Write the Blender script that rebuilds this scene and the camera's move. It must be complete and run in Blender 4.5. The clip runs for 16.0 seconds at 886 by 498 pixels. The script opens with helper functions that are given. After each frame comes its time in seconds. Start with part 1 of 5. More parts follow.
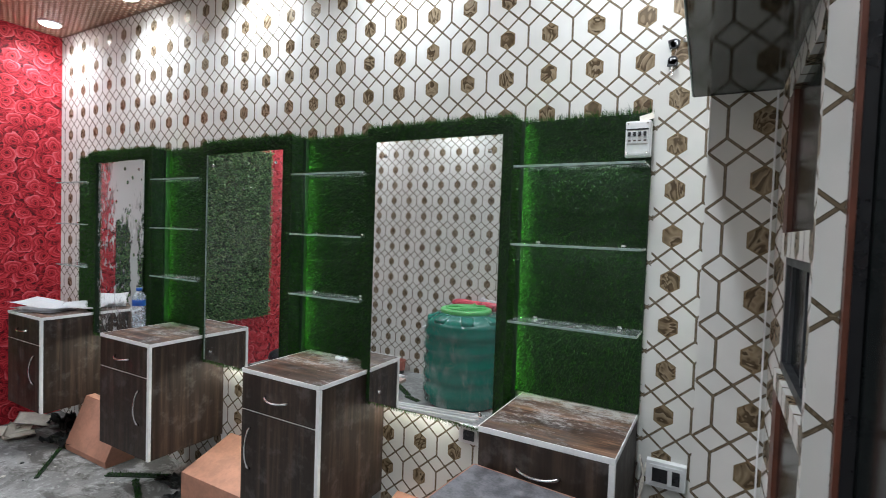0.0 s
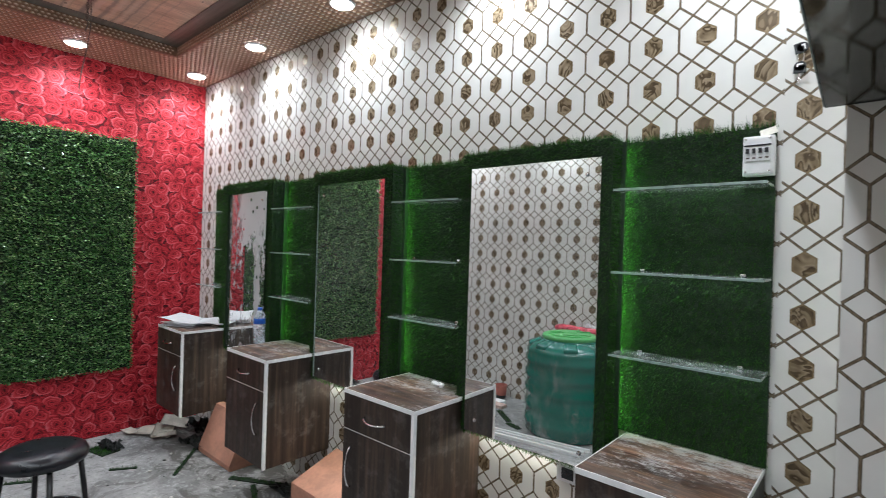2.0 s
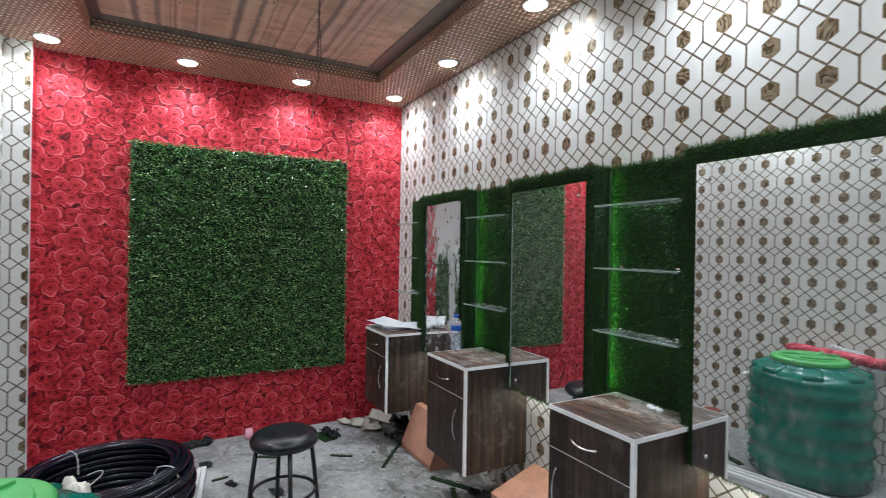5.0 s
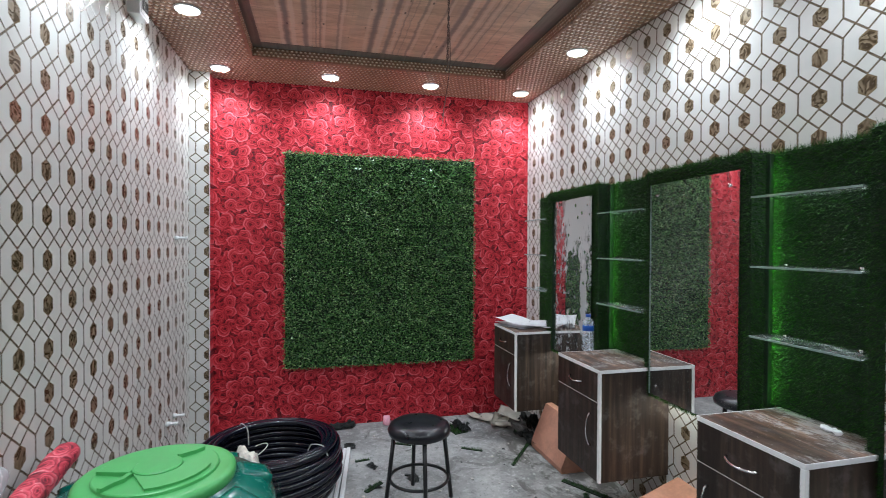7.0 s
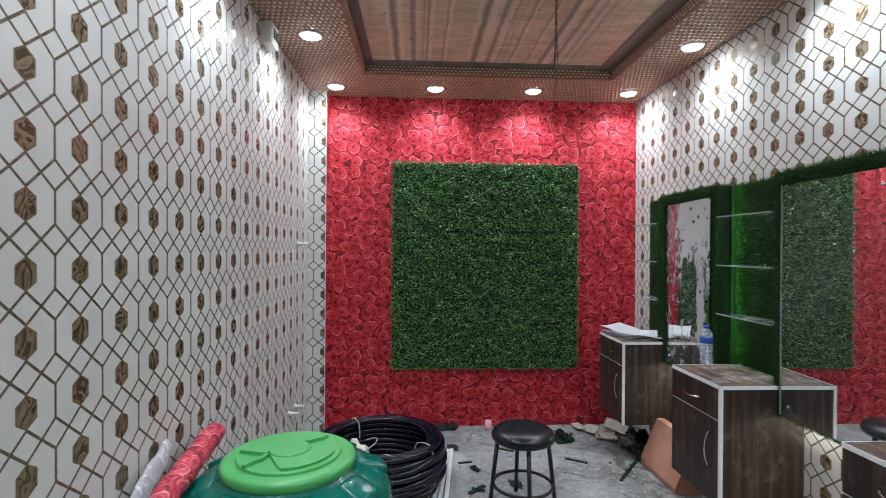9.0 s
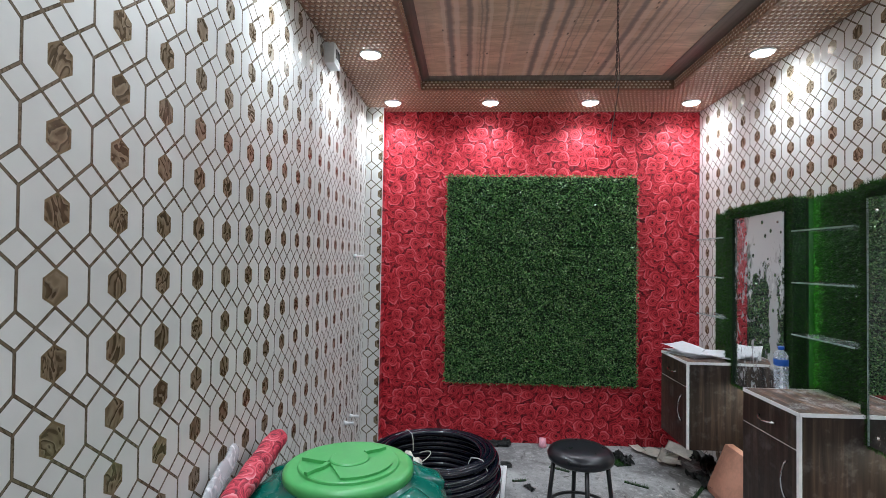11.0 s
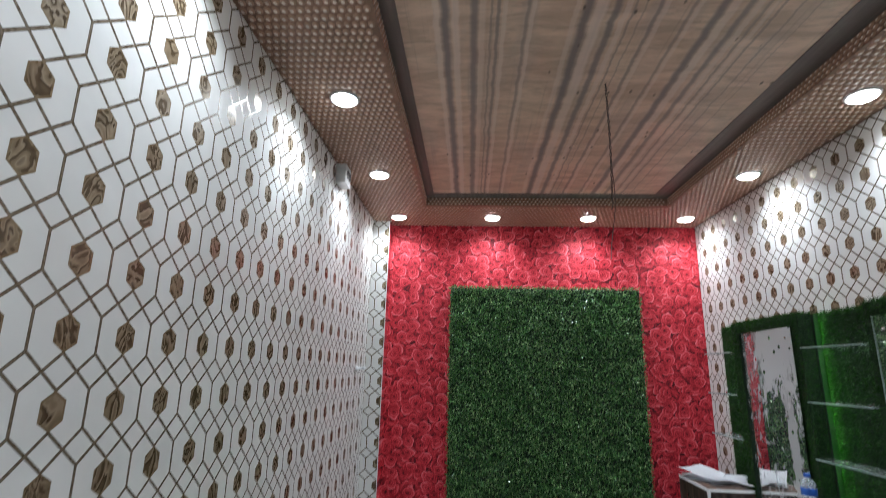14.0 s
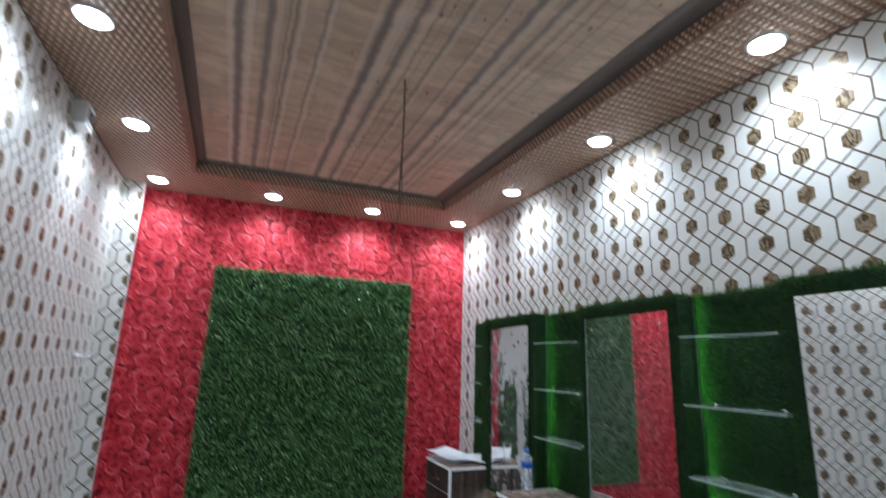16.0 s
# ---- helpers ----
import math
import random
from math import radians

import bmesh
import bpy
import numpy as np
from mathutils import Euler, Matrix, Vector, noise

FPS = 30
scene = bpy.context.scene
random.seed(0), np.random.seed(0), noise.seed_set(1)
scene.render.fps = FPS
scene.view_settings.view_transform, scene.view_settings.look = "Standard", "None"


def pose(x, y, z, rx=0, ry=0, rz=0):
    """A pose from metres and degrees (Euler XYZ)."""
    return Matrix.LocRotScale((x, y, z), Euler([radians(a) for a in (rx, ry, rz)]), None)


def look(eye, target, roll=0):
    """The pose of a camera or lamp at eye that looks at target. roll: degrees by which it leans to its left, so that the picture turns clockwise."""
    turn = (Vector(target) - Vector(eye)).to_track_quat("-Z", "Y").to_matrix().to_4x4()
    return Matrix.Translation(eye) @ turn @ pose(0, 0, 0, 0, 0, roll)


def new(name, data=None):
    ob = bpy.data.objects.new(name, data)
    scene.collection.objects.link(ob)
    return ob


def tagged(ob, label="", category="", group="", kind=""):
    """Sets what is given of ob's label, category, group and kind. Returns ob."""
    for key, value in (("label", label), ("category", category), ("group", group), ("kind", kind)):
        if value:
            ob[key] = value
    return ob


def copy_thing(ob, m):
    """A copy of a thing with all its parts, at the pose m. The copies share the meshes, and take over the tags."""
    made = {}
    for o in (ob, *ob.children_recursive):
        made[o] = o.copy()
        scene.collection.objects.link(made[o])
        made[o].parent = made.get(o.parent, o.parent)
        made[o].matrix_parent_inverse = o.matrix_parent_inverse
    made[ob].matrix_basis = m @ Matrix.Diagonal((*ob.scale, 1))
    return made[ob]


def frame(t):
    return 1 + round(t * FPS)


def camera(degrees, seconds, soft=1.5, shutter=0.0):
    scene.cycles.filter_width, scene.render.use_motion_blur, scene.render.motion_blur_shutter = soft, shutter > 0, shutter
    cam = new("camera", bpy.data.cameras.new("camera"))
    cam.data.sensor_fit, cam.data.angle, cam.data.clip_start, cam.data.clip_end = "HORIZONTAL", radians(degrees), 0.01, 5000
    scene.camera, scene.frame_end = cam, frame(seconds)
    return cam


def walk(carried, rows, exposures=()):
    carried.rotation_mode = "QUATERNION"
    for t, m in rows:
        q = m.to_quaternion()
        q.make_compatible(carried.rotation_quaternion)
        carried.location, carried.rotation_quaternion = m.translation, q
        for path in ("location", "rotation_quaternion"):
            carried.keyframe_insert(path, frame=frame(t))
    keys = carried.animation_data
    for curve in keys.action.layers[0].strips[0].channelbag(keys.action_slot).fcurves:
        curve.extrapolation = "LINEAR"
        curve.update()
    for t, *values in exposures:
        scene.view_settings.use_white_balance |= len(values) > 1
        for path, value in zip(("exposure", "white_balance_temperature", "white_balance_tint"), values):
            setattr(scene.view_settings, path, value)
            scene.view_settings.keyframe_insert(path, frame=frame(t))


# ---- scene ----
cam = camera(83.7, 16.0, soft=0.65, shutter=0.5)
PATH = [
    (0, (-0.079, 0.109, 1.476), (-1.057, 1.852, 1.404), 2.0),
    (0.5, (-0.096, 0.134, 1.473), (-1.14, 1.838, 1.415), 2.0),
    (1, (-0.109, 0.16, 1.489), (-1.223, 1.82, 1.43), 2.0),
    (1.5, (-0.078, 0.158, 1.494), (-1.299, 1.742, 1.471), 2.0),
    (2, (-0.055, 0.149, 1.503), (-1.381, 1.646, 1.498), 1.8),
    (2.5, (-0.059, 0.136, 1.499), (-1.468, 1.556, 1.498), 1.6),
    (3, (-0.069, 0.13, 1.498), (-1.541, 1.485, 1.49), 1.7),
    (5.5, (-0.228, 0.112, 1.52), (-2.048, 0.941, 1.518), 0.7),
    (6, (-0.226, 0.112, 1.523), (-2.1, 0.81, 1.514), 0.6),
    (6.5, (-0.224, 0.106, 1.523), (-2.137, 0.69, 1.508), 0.5),
    (7, (-0.223, 0.096, 1.525), (-2.162, 0.586, 1.503), 0.3),
    (7.5, (-0.218, 0.081, 1.527), (-2.178, 0.48, 1.502), 0.3),
    (8, (-0.209, 0.074, 1.525), (-2.187, 0.374, 1.505), 0.1),
    (8.5, (-0.202, 0.068, 1.52), (-2.192, 0.267, 1.509), 0.2),
    (9, (-0.195, 0.049, 1.523), (-2.192, 0.153, 1.522), 0.4),
    (9.5, (-0.193, 0.035, 1.526), (-2.193, 0.058, 1.541), 0.6),
    (10, (-0.193, 0.025, 1.527), (-2.192, -0.011, 1.558), 0.7),
    (12.5, (-0.188, 0.001, 1.529), (-2.181, -0.145, 1.608), 1.0),
    (13, (-0.184, -0.017, 1.55), (-2.173, -0.168, 1.69), 1.0),
    (13.5, (-0.18, -0.002, 1.544), (-2.155, -0.148, 1.825), 1.4),
    (14, (-0.171, 0.009, 1.563), (-2.112, -0.104, 2.034), 1.4),
    (14.5, (-0.175, -0.007, 1.598), (-2.051, -0.039, 2.292), 1.3),
    (15, (-0.187, -0.009, 1.621), (-1.984, 0.155, 2.482), 0.8),
    (15.5, (-0.221, 0.007, 1.613), (-2.018, 0.475, 2.355), 0.9),
    (16, (-0.259, 0.017, 1.577), (-2.06, 0.761, 2.028), 1.8),
]
walk(cam, [(t, look(eye, target, roll)) for t, eye, target, roll in PATH],
     [(0.0, 0.20, 6500, 10), (2.0, 0.16, 6500, 10), (3.5, 0.14, 6450, 10), (5.5, 0.14, 6350, 9), (7.5, 0.08, 6300, 9), (10.0, 0.04, 6300, 9), (12.5, 0.04, 6300, 9), (14.0, -0.10, 6250, 9), (15.2, -0.09, 6050, 9), (16.0, -0.05, 5950, 8)])

# ---------------------------------------------------------------- plan
XW, XE = -4.437, 0.04          # west (rose) wall, east (front) wall
YS, YN = -0.845, 1.958         # south wall, north (mirror) wall
ZC, ZT = 2.815, 2.885          # border of the ceiling, tray of the ceiling
COVE = (-3.878, -0.80, -0.349, 1.517)   # tray opening: x0, x1, y0, y1

# ---------------------------------------------------------------- light
world = bpy.data.worlds.new("night")
scene.world = world
world.use_nodes = True
world.node_tree.nodes["Background"].inputs[0].default_value = (0.5, 0.6, 0.8, 1)
world.node_tree.nodes["Background"].inputs[1].default_value = 0.01
scene.view_settings.exposure = 0.0
LAMP_W = 5.6
LAMPS = [(-4.180, y) for y in (-0.607, 0.187, 0.983, 1.774)]
LAMPS += [(x, y) for x in (-3.235, -2.285, -1.333, -0.38) for y in (-0.606, 1.776)]
LAMPS += [(-0.38, y) for y in (0.187, 0.983)]
for x, y in LAMPS:
    data = bpy.data.lights.new("downlight_lamp", "AREA")
    data.shape, data.size, data.energy, data.color = "DISK", 0.105, LAMP_W, (0.89, 0.985, 1.085)
    data.spread = radians(140)
    new("downlight_lamp", data).matrix_world = pose(x, y, ZC - 0.026)


# ---------------------------------------------------------------- materials
class Nodes:
    """A small writer of node materials."""

    def __init__(self, name):
        self.mat = bpy.data.materials.new(name)
        self.mat.use_nodes = True
        self.tree = self.mat.node_tree
        self.bsdf = self.tree.nodes["Principled BSDF"]

    def link(self, value, socket):
        if isinstance(value, bpy.types.NodeSocket):
            self.tree.links.new(value, socket)
        elif isinstance(value, tuple) and len(value) == 3 and socket.type == "RGBA":
            socket.default_value = (*value, 1)
        else:
            socket.default_value = value

    def node(self, kind, out=0, settings=None, **inputs):
        n = self.tree.nodes.new(kind)
        if settings and "operation" in settings:
            n.operation = settings["operation"]
        for key, value in inputs.items():
            self.link(value, n.inputs[int(key[1:])] if key[0] == "i" and key[1:].isdigit() else n.inputs[key])
        return n.outputs[out]

    def math(self, op, a, b=0.0, c=0.0):
        return self.node("ShaderNodeMath", 0, {"operation": op}, i0=a, i1=b, i2=c)

    def mix(self, f, a, b):
        n = self.tree.nodes.new("ShaderNodeMix")
        n.data_type = "RGBA"
        self.link(f, n.inputs[0]), self.link(a, n.inputs[6]), self.link(b, n.inputs[7])
        return n.outputs[2]

    def step(self, a, lo, hi, to0=0.0, to1=1.0):
        n = self.tree.nodes.new("ShaderNodeMapRange")
        n.interpolation_type = "SMOOTHSTEP"
        for key, v in zip(range(5), (a, lo, hi, to0, to1)):
            self.link(v, n.inputs[key])
        return n.outputs[0]

    def place(self, world_space=True):
        if world_space:
            return self.node("ShaderNodeNewGeometry", "Position")
        return self.node("ShaderNodeTexCoord", "Object")

    def scaled(self, vec, x, y, z):
        return self.node("ShaderNodeVectorMath", 0, {"operation": "MULTIPLY"}, i0=vec, i1=(x, y, z))

    def noise(self, vec, scale, detail=4.0, rough=0.55, distort=0.0):
        return self.node("ShaderNodeTexNoise", 0, None, Vector=vec, Scale=scale, Detail=detail, Roughness=rough, Distortion=distort)

    def ramp(self, f, *stops):
        n = self.tree.nodes.new("ShaderNodeValToRGB")
        e = n.color_ramp.elements
        while len(e) < len(stops):
            e.new(0.5)
        for el, (pos, col) in zip(e, stops):
            el.position, el.color = pos, (*col, 1)
        self.link(f, n.inputs[0])
        return n.outputs[0]

    def bump(self, height, strength=0.3, distance=0.002):
        self.link(self.node("ShaderNodeBump", 0, None, Strength=strength, Distance=distance, Height=height), self.bsdf.inputs["Normal"])
        return self

    def done(self, color=None, rough=None, metal=None, **more):
        for key, v in (("Base Color", color), ("Roughness", rough), ("Metallic", metal), *more.items()):
            if v is not None:
                self.link(v, self.bsdf.inputs[key.replace("_", " ")])
        return self.mat


def plain(name, color, rough=0.5, metal=0.0, vary=0.12, scale=30.0, **more):
    """A surface of one colour with fine blotches and a trace of relief."""
    n = Nodes(name)
    p = n.place(False)
    a, b = n.noise(p, scale), n.noise(p, scale * 6)
    f = n.math("ADD", n.math("MULTIPLY", a, 0.7), n.math("MULTIPLY", b, 0.3))
    dark = tuple(c * (1 - vary) for c in color)
    light = tuple(min(1.0, c * (1 + vary)) for c in color)
    n.bump(b, 0.08, 0.001)
    return n.done(n.mix(n.step(f, 0.35, 0.65), dark, light), n.step(a, 0.3, 0.7, rough * 0.85, min(1.0, rough * 1.15)), metal, **more)


def wallpaper(name, axis, u0, v0, P, Q, up=2, lean=0.0):
    """Cream paper printed with gold lines and marbled brown hexagons; u runs along axis, v up."""
    n = Nodes(name)
    p = n.place()
    sep = n.node("ShaderNodeSeparateXYZ", axis, None, i0=p)
    z = n.node("ShaderNodeSeparateXYZ", up, None, i0=p)
    wob = n.math("MULTIPLY", n.math("SUBTRACT", n.noise(p, 2.0, 2.0), 0.5), 0.004)
    sep = n.math("SUBTRACT", sep, n.math("MULTIPLY", n.math("SUBTRACT", z, v0), lean))
    u = n.math("DIVIDE", n.math("SUBTRACT", n.math("ADD", sep, wob), u0), P)
    v = n.math("DIVIDE", n.math("SUBTRACT", n.math("ADD", z, wob), v0), Q)
    a = n.math("ABSOLUTE", n.math("SUBTRACT", n.math("FRACT", n.math("ADD", u, 0.5)), 0.5))
    b = n.math("ABSOLUTE", n.math("SUBTRACT", n.math("FRACT", n.math("ADD", v, 0.5)), 0.5))
    c = n.math("SUBTRACT", 0.5, b)
    D = 0.24
    zig = n.math("MULTIPLY", n.math("ABSOLUTE", n.math("SUBTRACT", 1.0, n.math("MULTIPLY", a, 4.0))), D)
    d1 = n.math("MULTIPLY", n.math("ABSOLUTE", n.math("SUBTRACT", c, zig)), Q * 0.80)
    d2 = n.math("MULTIPLY", n.math("SUBTRACT", 0.5, a), P)
    d2 = n.math("ADD", d2, n.math("MULTIPLY", n.math("LESS_THAN", c, D), 1.0))
    line_d = n.math("MINIMUM", d1, d2)
    line = n.step(line_d, 0.0034, 0.0044, 1.0, 0.0)
    seam = n.step(line_d, 0.0018, 0.0032)
    X, Z = n.math("MULTIPLY", a, P), n.math("MULTIPLY", b, Q)
    R = Q * 0.262
    Xw = n.math("MULTIPLY", X, 1.12)
    hexd = n.math("MAXIMUM", Xw, n.math("ADD", n.math("MULTIPLY", Xw, 0.5), n.math("MULTIPLY", Z, 0.866)))
    hexa = n.step(hexd, R * 0.866 - 0.0006, R * 0.866 + 0.0006, 1.0, 0.0)
    rim = n.step(hexd, R * 0.866 - 0.0062, R * 0.866 - 0.0050)
    cell = n.node("ShaderNodeCombineXYZ", 0, None, i0=n.math("FLOOR", n.math("ADD", u, 0.5)), i1=n.math("FLOOR", n.math("ADD", v, 0.5)), i2=0.0)
    rnd = n.node("ShaderNodeTexWhiteNoise", 1, None, i0=cell)
    where = n.node("ShaderNodeVectorMath", 0, {"operation": "ADD"}, i0=p, i1=n.scaled(rnd, 7.0, 7.0, 7.0))
    grain = n.noise(n.scaled(where, 1.0, 1.0, 0.6), 12.0, 2.0, 0.5, 2.0)
    marble = n.math("FRACT", n.math("MULTIPLY", grain, 5.8))
    brown = n.ramp(marble, (0.0, (0.085, 0.058, 0.034)), (0.40, (0.150, 0.106, 0.062)), (0.72, (0.235, 0.175, 0.108)), (0.86, (0.295, 0.228, 0.150)), (1.0, (0.110, 0.076, 0.045)))
    gold = n.mix(seam, (0.175, 0.132, 0.086), (0.078, 0.058, 0.038))
    weave = n.noise(n.scaled(p, 1.0, 1.0, 6.0), 160.0, 2.0)
    cream = n.mix(n.step(n.noise(p, 5.0), 0.3, 0.7), (0.650, 0.635, 0.600), (0.720, 0.705, 0.670))
    cream = n.mix(n.math("MULTIPLY", weave, 0.12), cream, (0.44, 0.432, 0.415))
    col = n.mix(line, cream, gold)
    col = n.mix(hexa, col, n.mix(rim, brown, (0.200, 0.142, 0.078)))
    ink = n.math("MAXIMUM", line, hexa)
    n.bump(n.math("ADD", n.math("MULTIPLY", ink, 0.6), n.math("MULTIPLY", weave, 0.25)), 0.25, 0.0008)
    return n.done(col, n.mix(ink, (0.66, 0.66, 0.66), n.mix(marble, (0.20, 0.20, 0.20), (0.40, 0.40, 0.40))), n.math("MULTIPLY", ink, 0.24), Specular_IOR_Level=0.32)


def rose_layer(n, flat, scale, shift, radius):
    """Scattered roses of three nested cups: gives a mask, a tone from 0 to 1 and the soft edge below each rose."""
    at = n.node("ShaderNodeVectorMath", 0, {"operation": "ADD"}, i0=flat, i1=(shift, shift * 0.73, 0.0))
    vor = n.tree.nodes.new("ShaderNodeTexVoronoi")
    vor.voronoi_dimensions = "2D"
    vor.inputs["Scale"].default_value, vor.inputs["Randomness"].default_value = scale, 0.8
    n.link(at, vor.inputs["Vector"])
    off = n.node("ShaderNodeVectorMath", 0, {"operation": "SUBTRACT"}, i0=at, i1=vor.outputs["Position"])
    ox, oy = n.node("ShaderNodeSeparateXYZ", 0, None, i0=off), n.node("ShaderNodeSeparateXYZ", 1, None, i0=off)
    c0, c1 = n.node("ShaderNodeSeparateXYZ", 0, None, i0=vor.outputs["Color"]), n.node("ShaderNodeSeparateXYZ", 1, None, i0=vor.outputs["Color"])
    ex, ey = n.math("DIVIDE", ox, radius), n.math("DIVIDE", n.math("MULTIPLY", oy, n.math("ADD", 0.92, n.math("MULTIPLY", c1, 0.4))), radius)
    turn = n.math("MULTIPLY", c0, 6.2832)
    dx, dy = n.math("COSINE", turn), n.math("SINE", turn)
    facing = n.math("ADD", n.math("MULTIPLY", ex, dx), n.math("MULTIPLY", ey, dy))

    def cup(offset, size, waves):
        x = n.math("DIVIDE", n.math("SUBTRACT", ex, n.math("MULTIPLY", dx, offset)), size)
        y = n.math("DIVIDE", n.math("SUBTRACT", ey, n.math("MULTIPLY", dy, offset)), size)
        r = n.math("SQRT", n.math("ADD", n.math("MULTIPLY", x, x), n.math("MULTIPLY", y, y)))
        wave = n.math("SINE", n.math("ADD", n.math("MULTIPLY", n.math("ARCTAN2", y, x), waves), n.math("MULTIPLY", turn, 5.0)))
        return n.math("MULTIPLY", r, n.math("ADD", 1.0, n.math("MULTIPLY", wave, 0.06)))

    r1, r2, r3 = cup(0.0, 1.0, 3.0), cup(0.16, 0.64, 2.0), cup(0.24, 0.34, 3.0)
    lit = n.math("MULTIPLY", facing, -0.19)
    rim = n.math("MULTIPLY", n.step(r1, 0.70, 0.97), n.math("ADD", 0.20, lit))
    tone = n.math("ADD", n.math("ADD", n.step(r1, 0.40, 0.95, 0.30, 0.56), lit), rim)
    tone = n.math("SUBTRACT", tone, n.step(r2, 0.98, 1.35, 0.20, 0.0))
    inner = n.math("ADD", n.math("ADD", n.step(r2, 0.35, 0.92, 0.24, 0.52), lit), n.step(r2, 0.66, 0.97, 0.0, 0.20))
    inner = n.math("SUBTRACT", inner, n.step(r3, 0.98, 1.4, 0.16, 0.0))
    heart = n.step(r3, 0.30, 0.95, 0.08, 0.52)
    tone = n.node("ShaderNodeMix", 0, None, i0=n.step(r2, 0.96, 1.0, 1.0, 0.0), i2=tone, i3=inner)
    tone = n.node("ShaderNodeMix", 0, None, i0=n.step(r3, 0.93, 1.0, 1.0, 0.0), i2=tone, i3=heart)
    return n.step(r1, 0.94, 1.0, 1.0, 0.0), tone, n.step(r1, 0.96, 1.70, 0.46, 0.0)


def roses(name="rose_paper", pale=0.0, local=False):
    """Paper printed all over with overlapping red roses about a hand wide."""
    n = Nodes(name)
    p = n.place(not local)
    y, z = n.node("ShaderNodeSeparateXYZ", 0 if local else 1, None, i0=p), n.node("ShaderNodeSeparateXYZ", 2, None, i0=p)
    if local:
        z = n.math("SUBTRACT", z, n.node("ShaderNodeSeparateXYZ", 1, None, i0=p))
    flat = n.node("ShaderNodeCombineXYZ", 0, None, i0=y, i1=z, i2=0.0)
    bend = n.node("ShaderNodeTexNoise", 1, None, Vector=flat, Scale=19.0, Detail=3.0)
    flat = n.node("ShaderNodeVectorMath", 0, {"operation": "ADD"}, i0=flat, i1=n.scaled(n.node("ShaderNodeVectorMath", 0, {"operation": "SUBTRACT"}, i0=bend, i1=(0.5, 0.5, 0.5)), 0.048, 0.048, 0.0))
    tone = n.math("MULTIPLY", n.noise(flat, 30.0, 2.0), 0.22)
    for scale, shift, radius in ((9.5, 0.0, 0.062), (9.0, 3.31, 0.060), (9.5, 5.17, 0.056), (9.0, 7.77, 0.056), (8.5, 11.13, 0.052), (8.5, 13.7, 0.050)):
        mask, shade, under = rose_layer(n, flat, scale, shift, radius)
        tone = n.math("MULTIPLY", tone, n.math("SUBTRACT", 1.0, under))
        tone = n.node("ShaderNodeMix", 0, None, i0=mask, i2=tone, i3=shade)
    veil = n.noise(n.scaled(flat, 1.0, 0.5, 1.0), 42.0, 3.0, 0.6)
    tone = n.math("ADD", tone, n.math("MULTIPLY", n.math("SUBTRACT", veil, 0.5), 0.46))
    k = pale
    col = n.ramp(tone, (0.04, (0.070 + k * 0.2, 0.002 + k * 0.05, 0.005 + k * 0.08)), (0.24, (0.33 + k * 0.3, 0.009 + k * 0.08, 0.018 + k * 0.12)), (0.46, (0.56 + k * 0.3, 0.029 + k * 0.12, 0.043 + k * 0.18)),
                 (0.74, (0.65 + k * 0.2, 0.070 + k * 0.25, 0.090 + k * 0.30)), (1.0, (0.72 + k * 0.2, 0.160 + k * 0.5, 0.185 + k * 0.5)))
    n.bump(n.math("ADD", tone, n.math("MULTIPLY", n.noise(p, 300.0), 0.2)), 0.15, 0.0015)
    return n.done(col, n.step(n.noise(p, 8.0), 0.3, 0.7, 0.55, 0.70), 0.0, Specular_IOR_Level=0.30)


def grass_material(name, dark, light, rough=0.42):
    n = Nodes(name)
    rnd = n.node("ShaderNodeNewGeometry", "Random Per Island")
    patch = n.noise(n.place(), 9.0, 3.0)
    f = n.math("ADD", n.math("MULTIPLY", rnd, 0.75), n.math("MULTIPLY", patch, 0.35))
    return n.done(n.mix(n.math("POWER", f, 1.4), dark, light), n.step(rnd, 0.0, 1.0, rough * 0.75, rough * 1.3), 0.0, Specular_IOR_Level=0.14)


def leaf_material():
    """Glossy plastic leaves: most dark green, a few pale yellow-green."""
    n = Nodes("artificial_leaf")
    rnd = n.node("ShaderNodeNewGeometry", "Random Per Island")
    patch = n.noise(n.place(), 6.0, 3.0)
    f = n.math("MULTIPLY", n.math("POWER", rnd, 2.6), n.math("ADD", 0.6, n.math("MULTIPLY", patch, 0.8)))
    col = n.ramp(f, (0.0, (0.028, 0.105, 0.021)), (0.40, (0.100, 0.240, 0.066)), (1.0, (0.35, 0.49, 0.22)))
    return n.done(col, n.step(rnd, 0.0, 1.0, 0.36, 0.20))


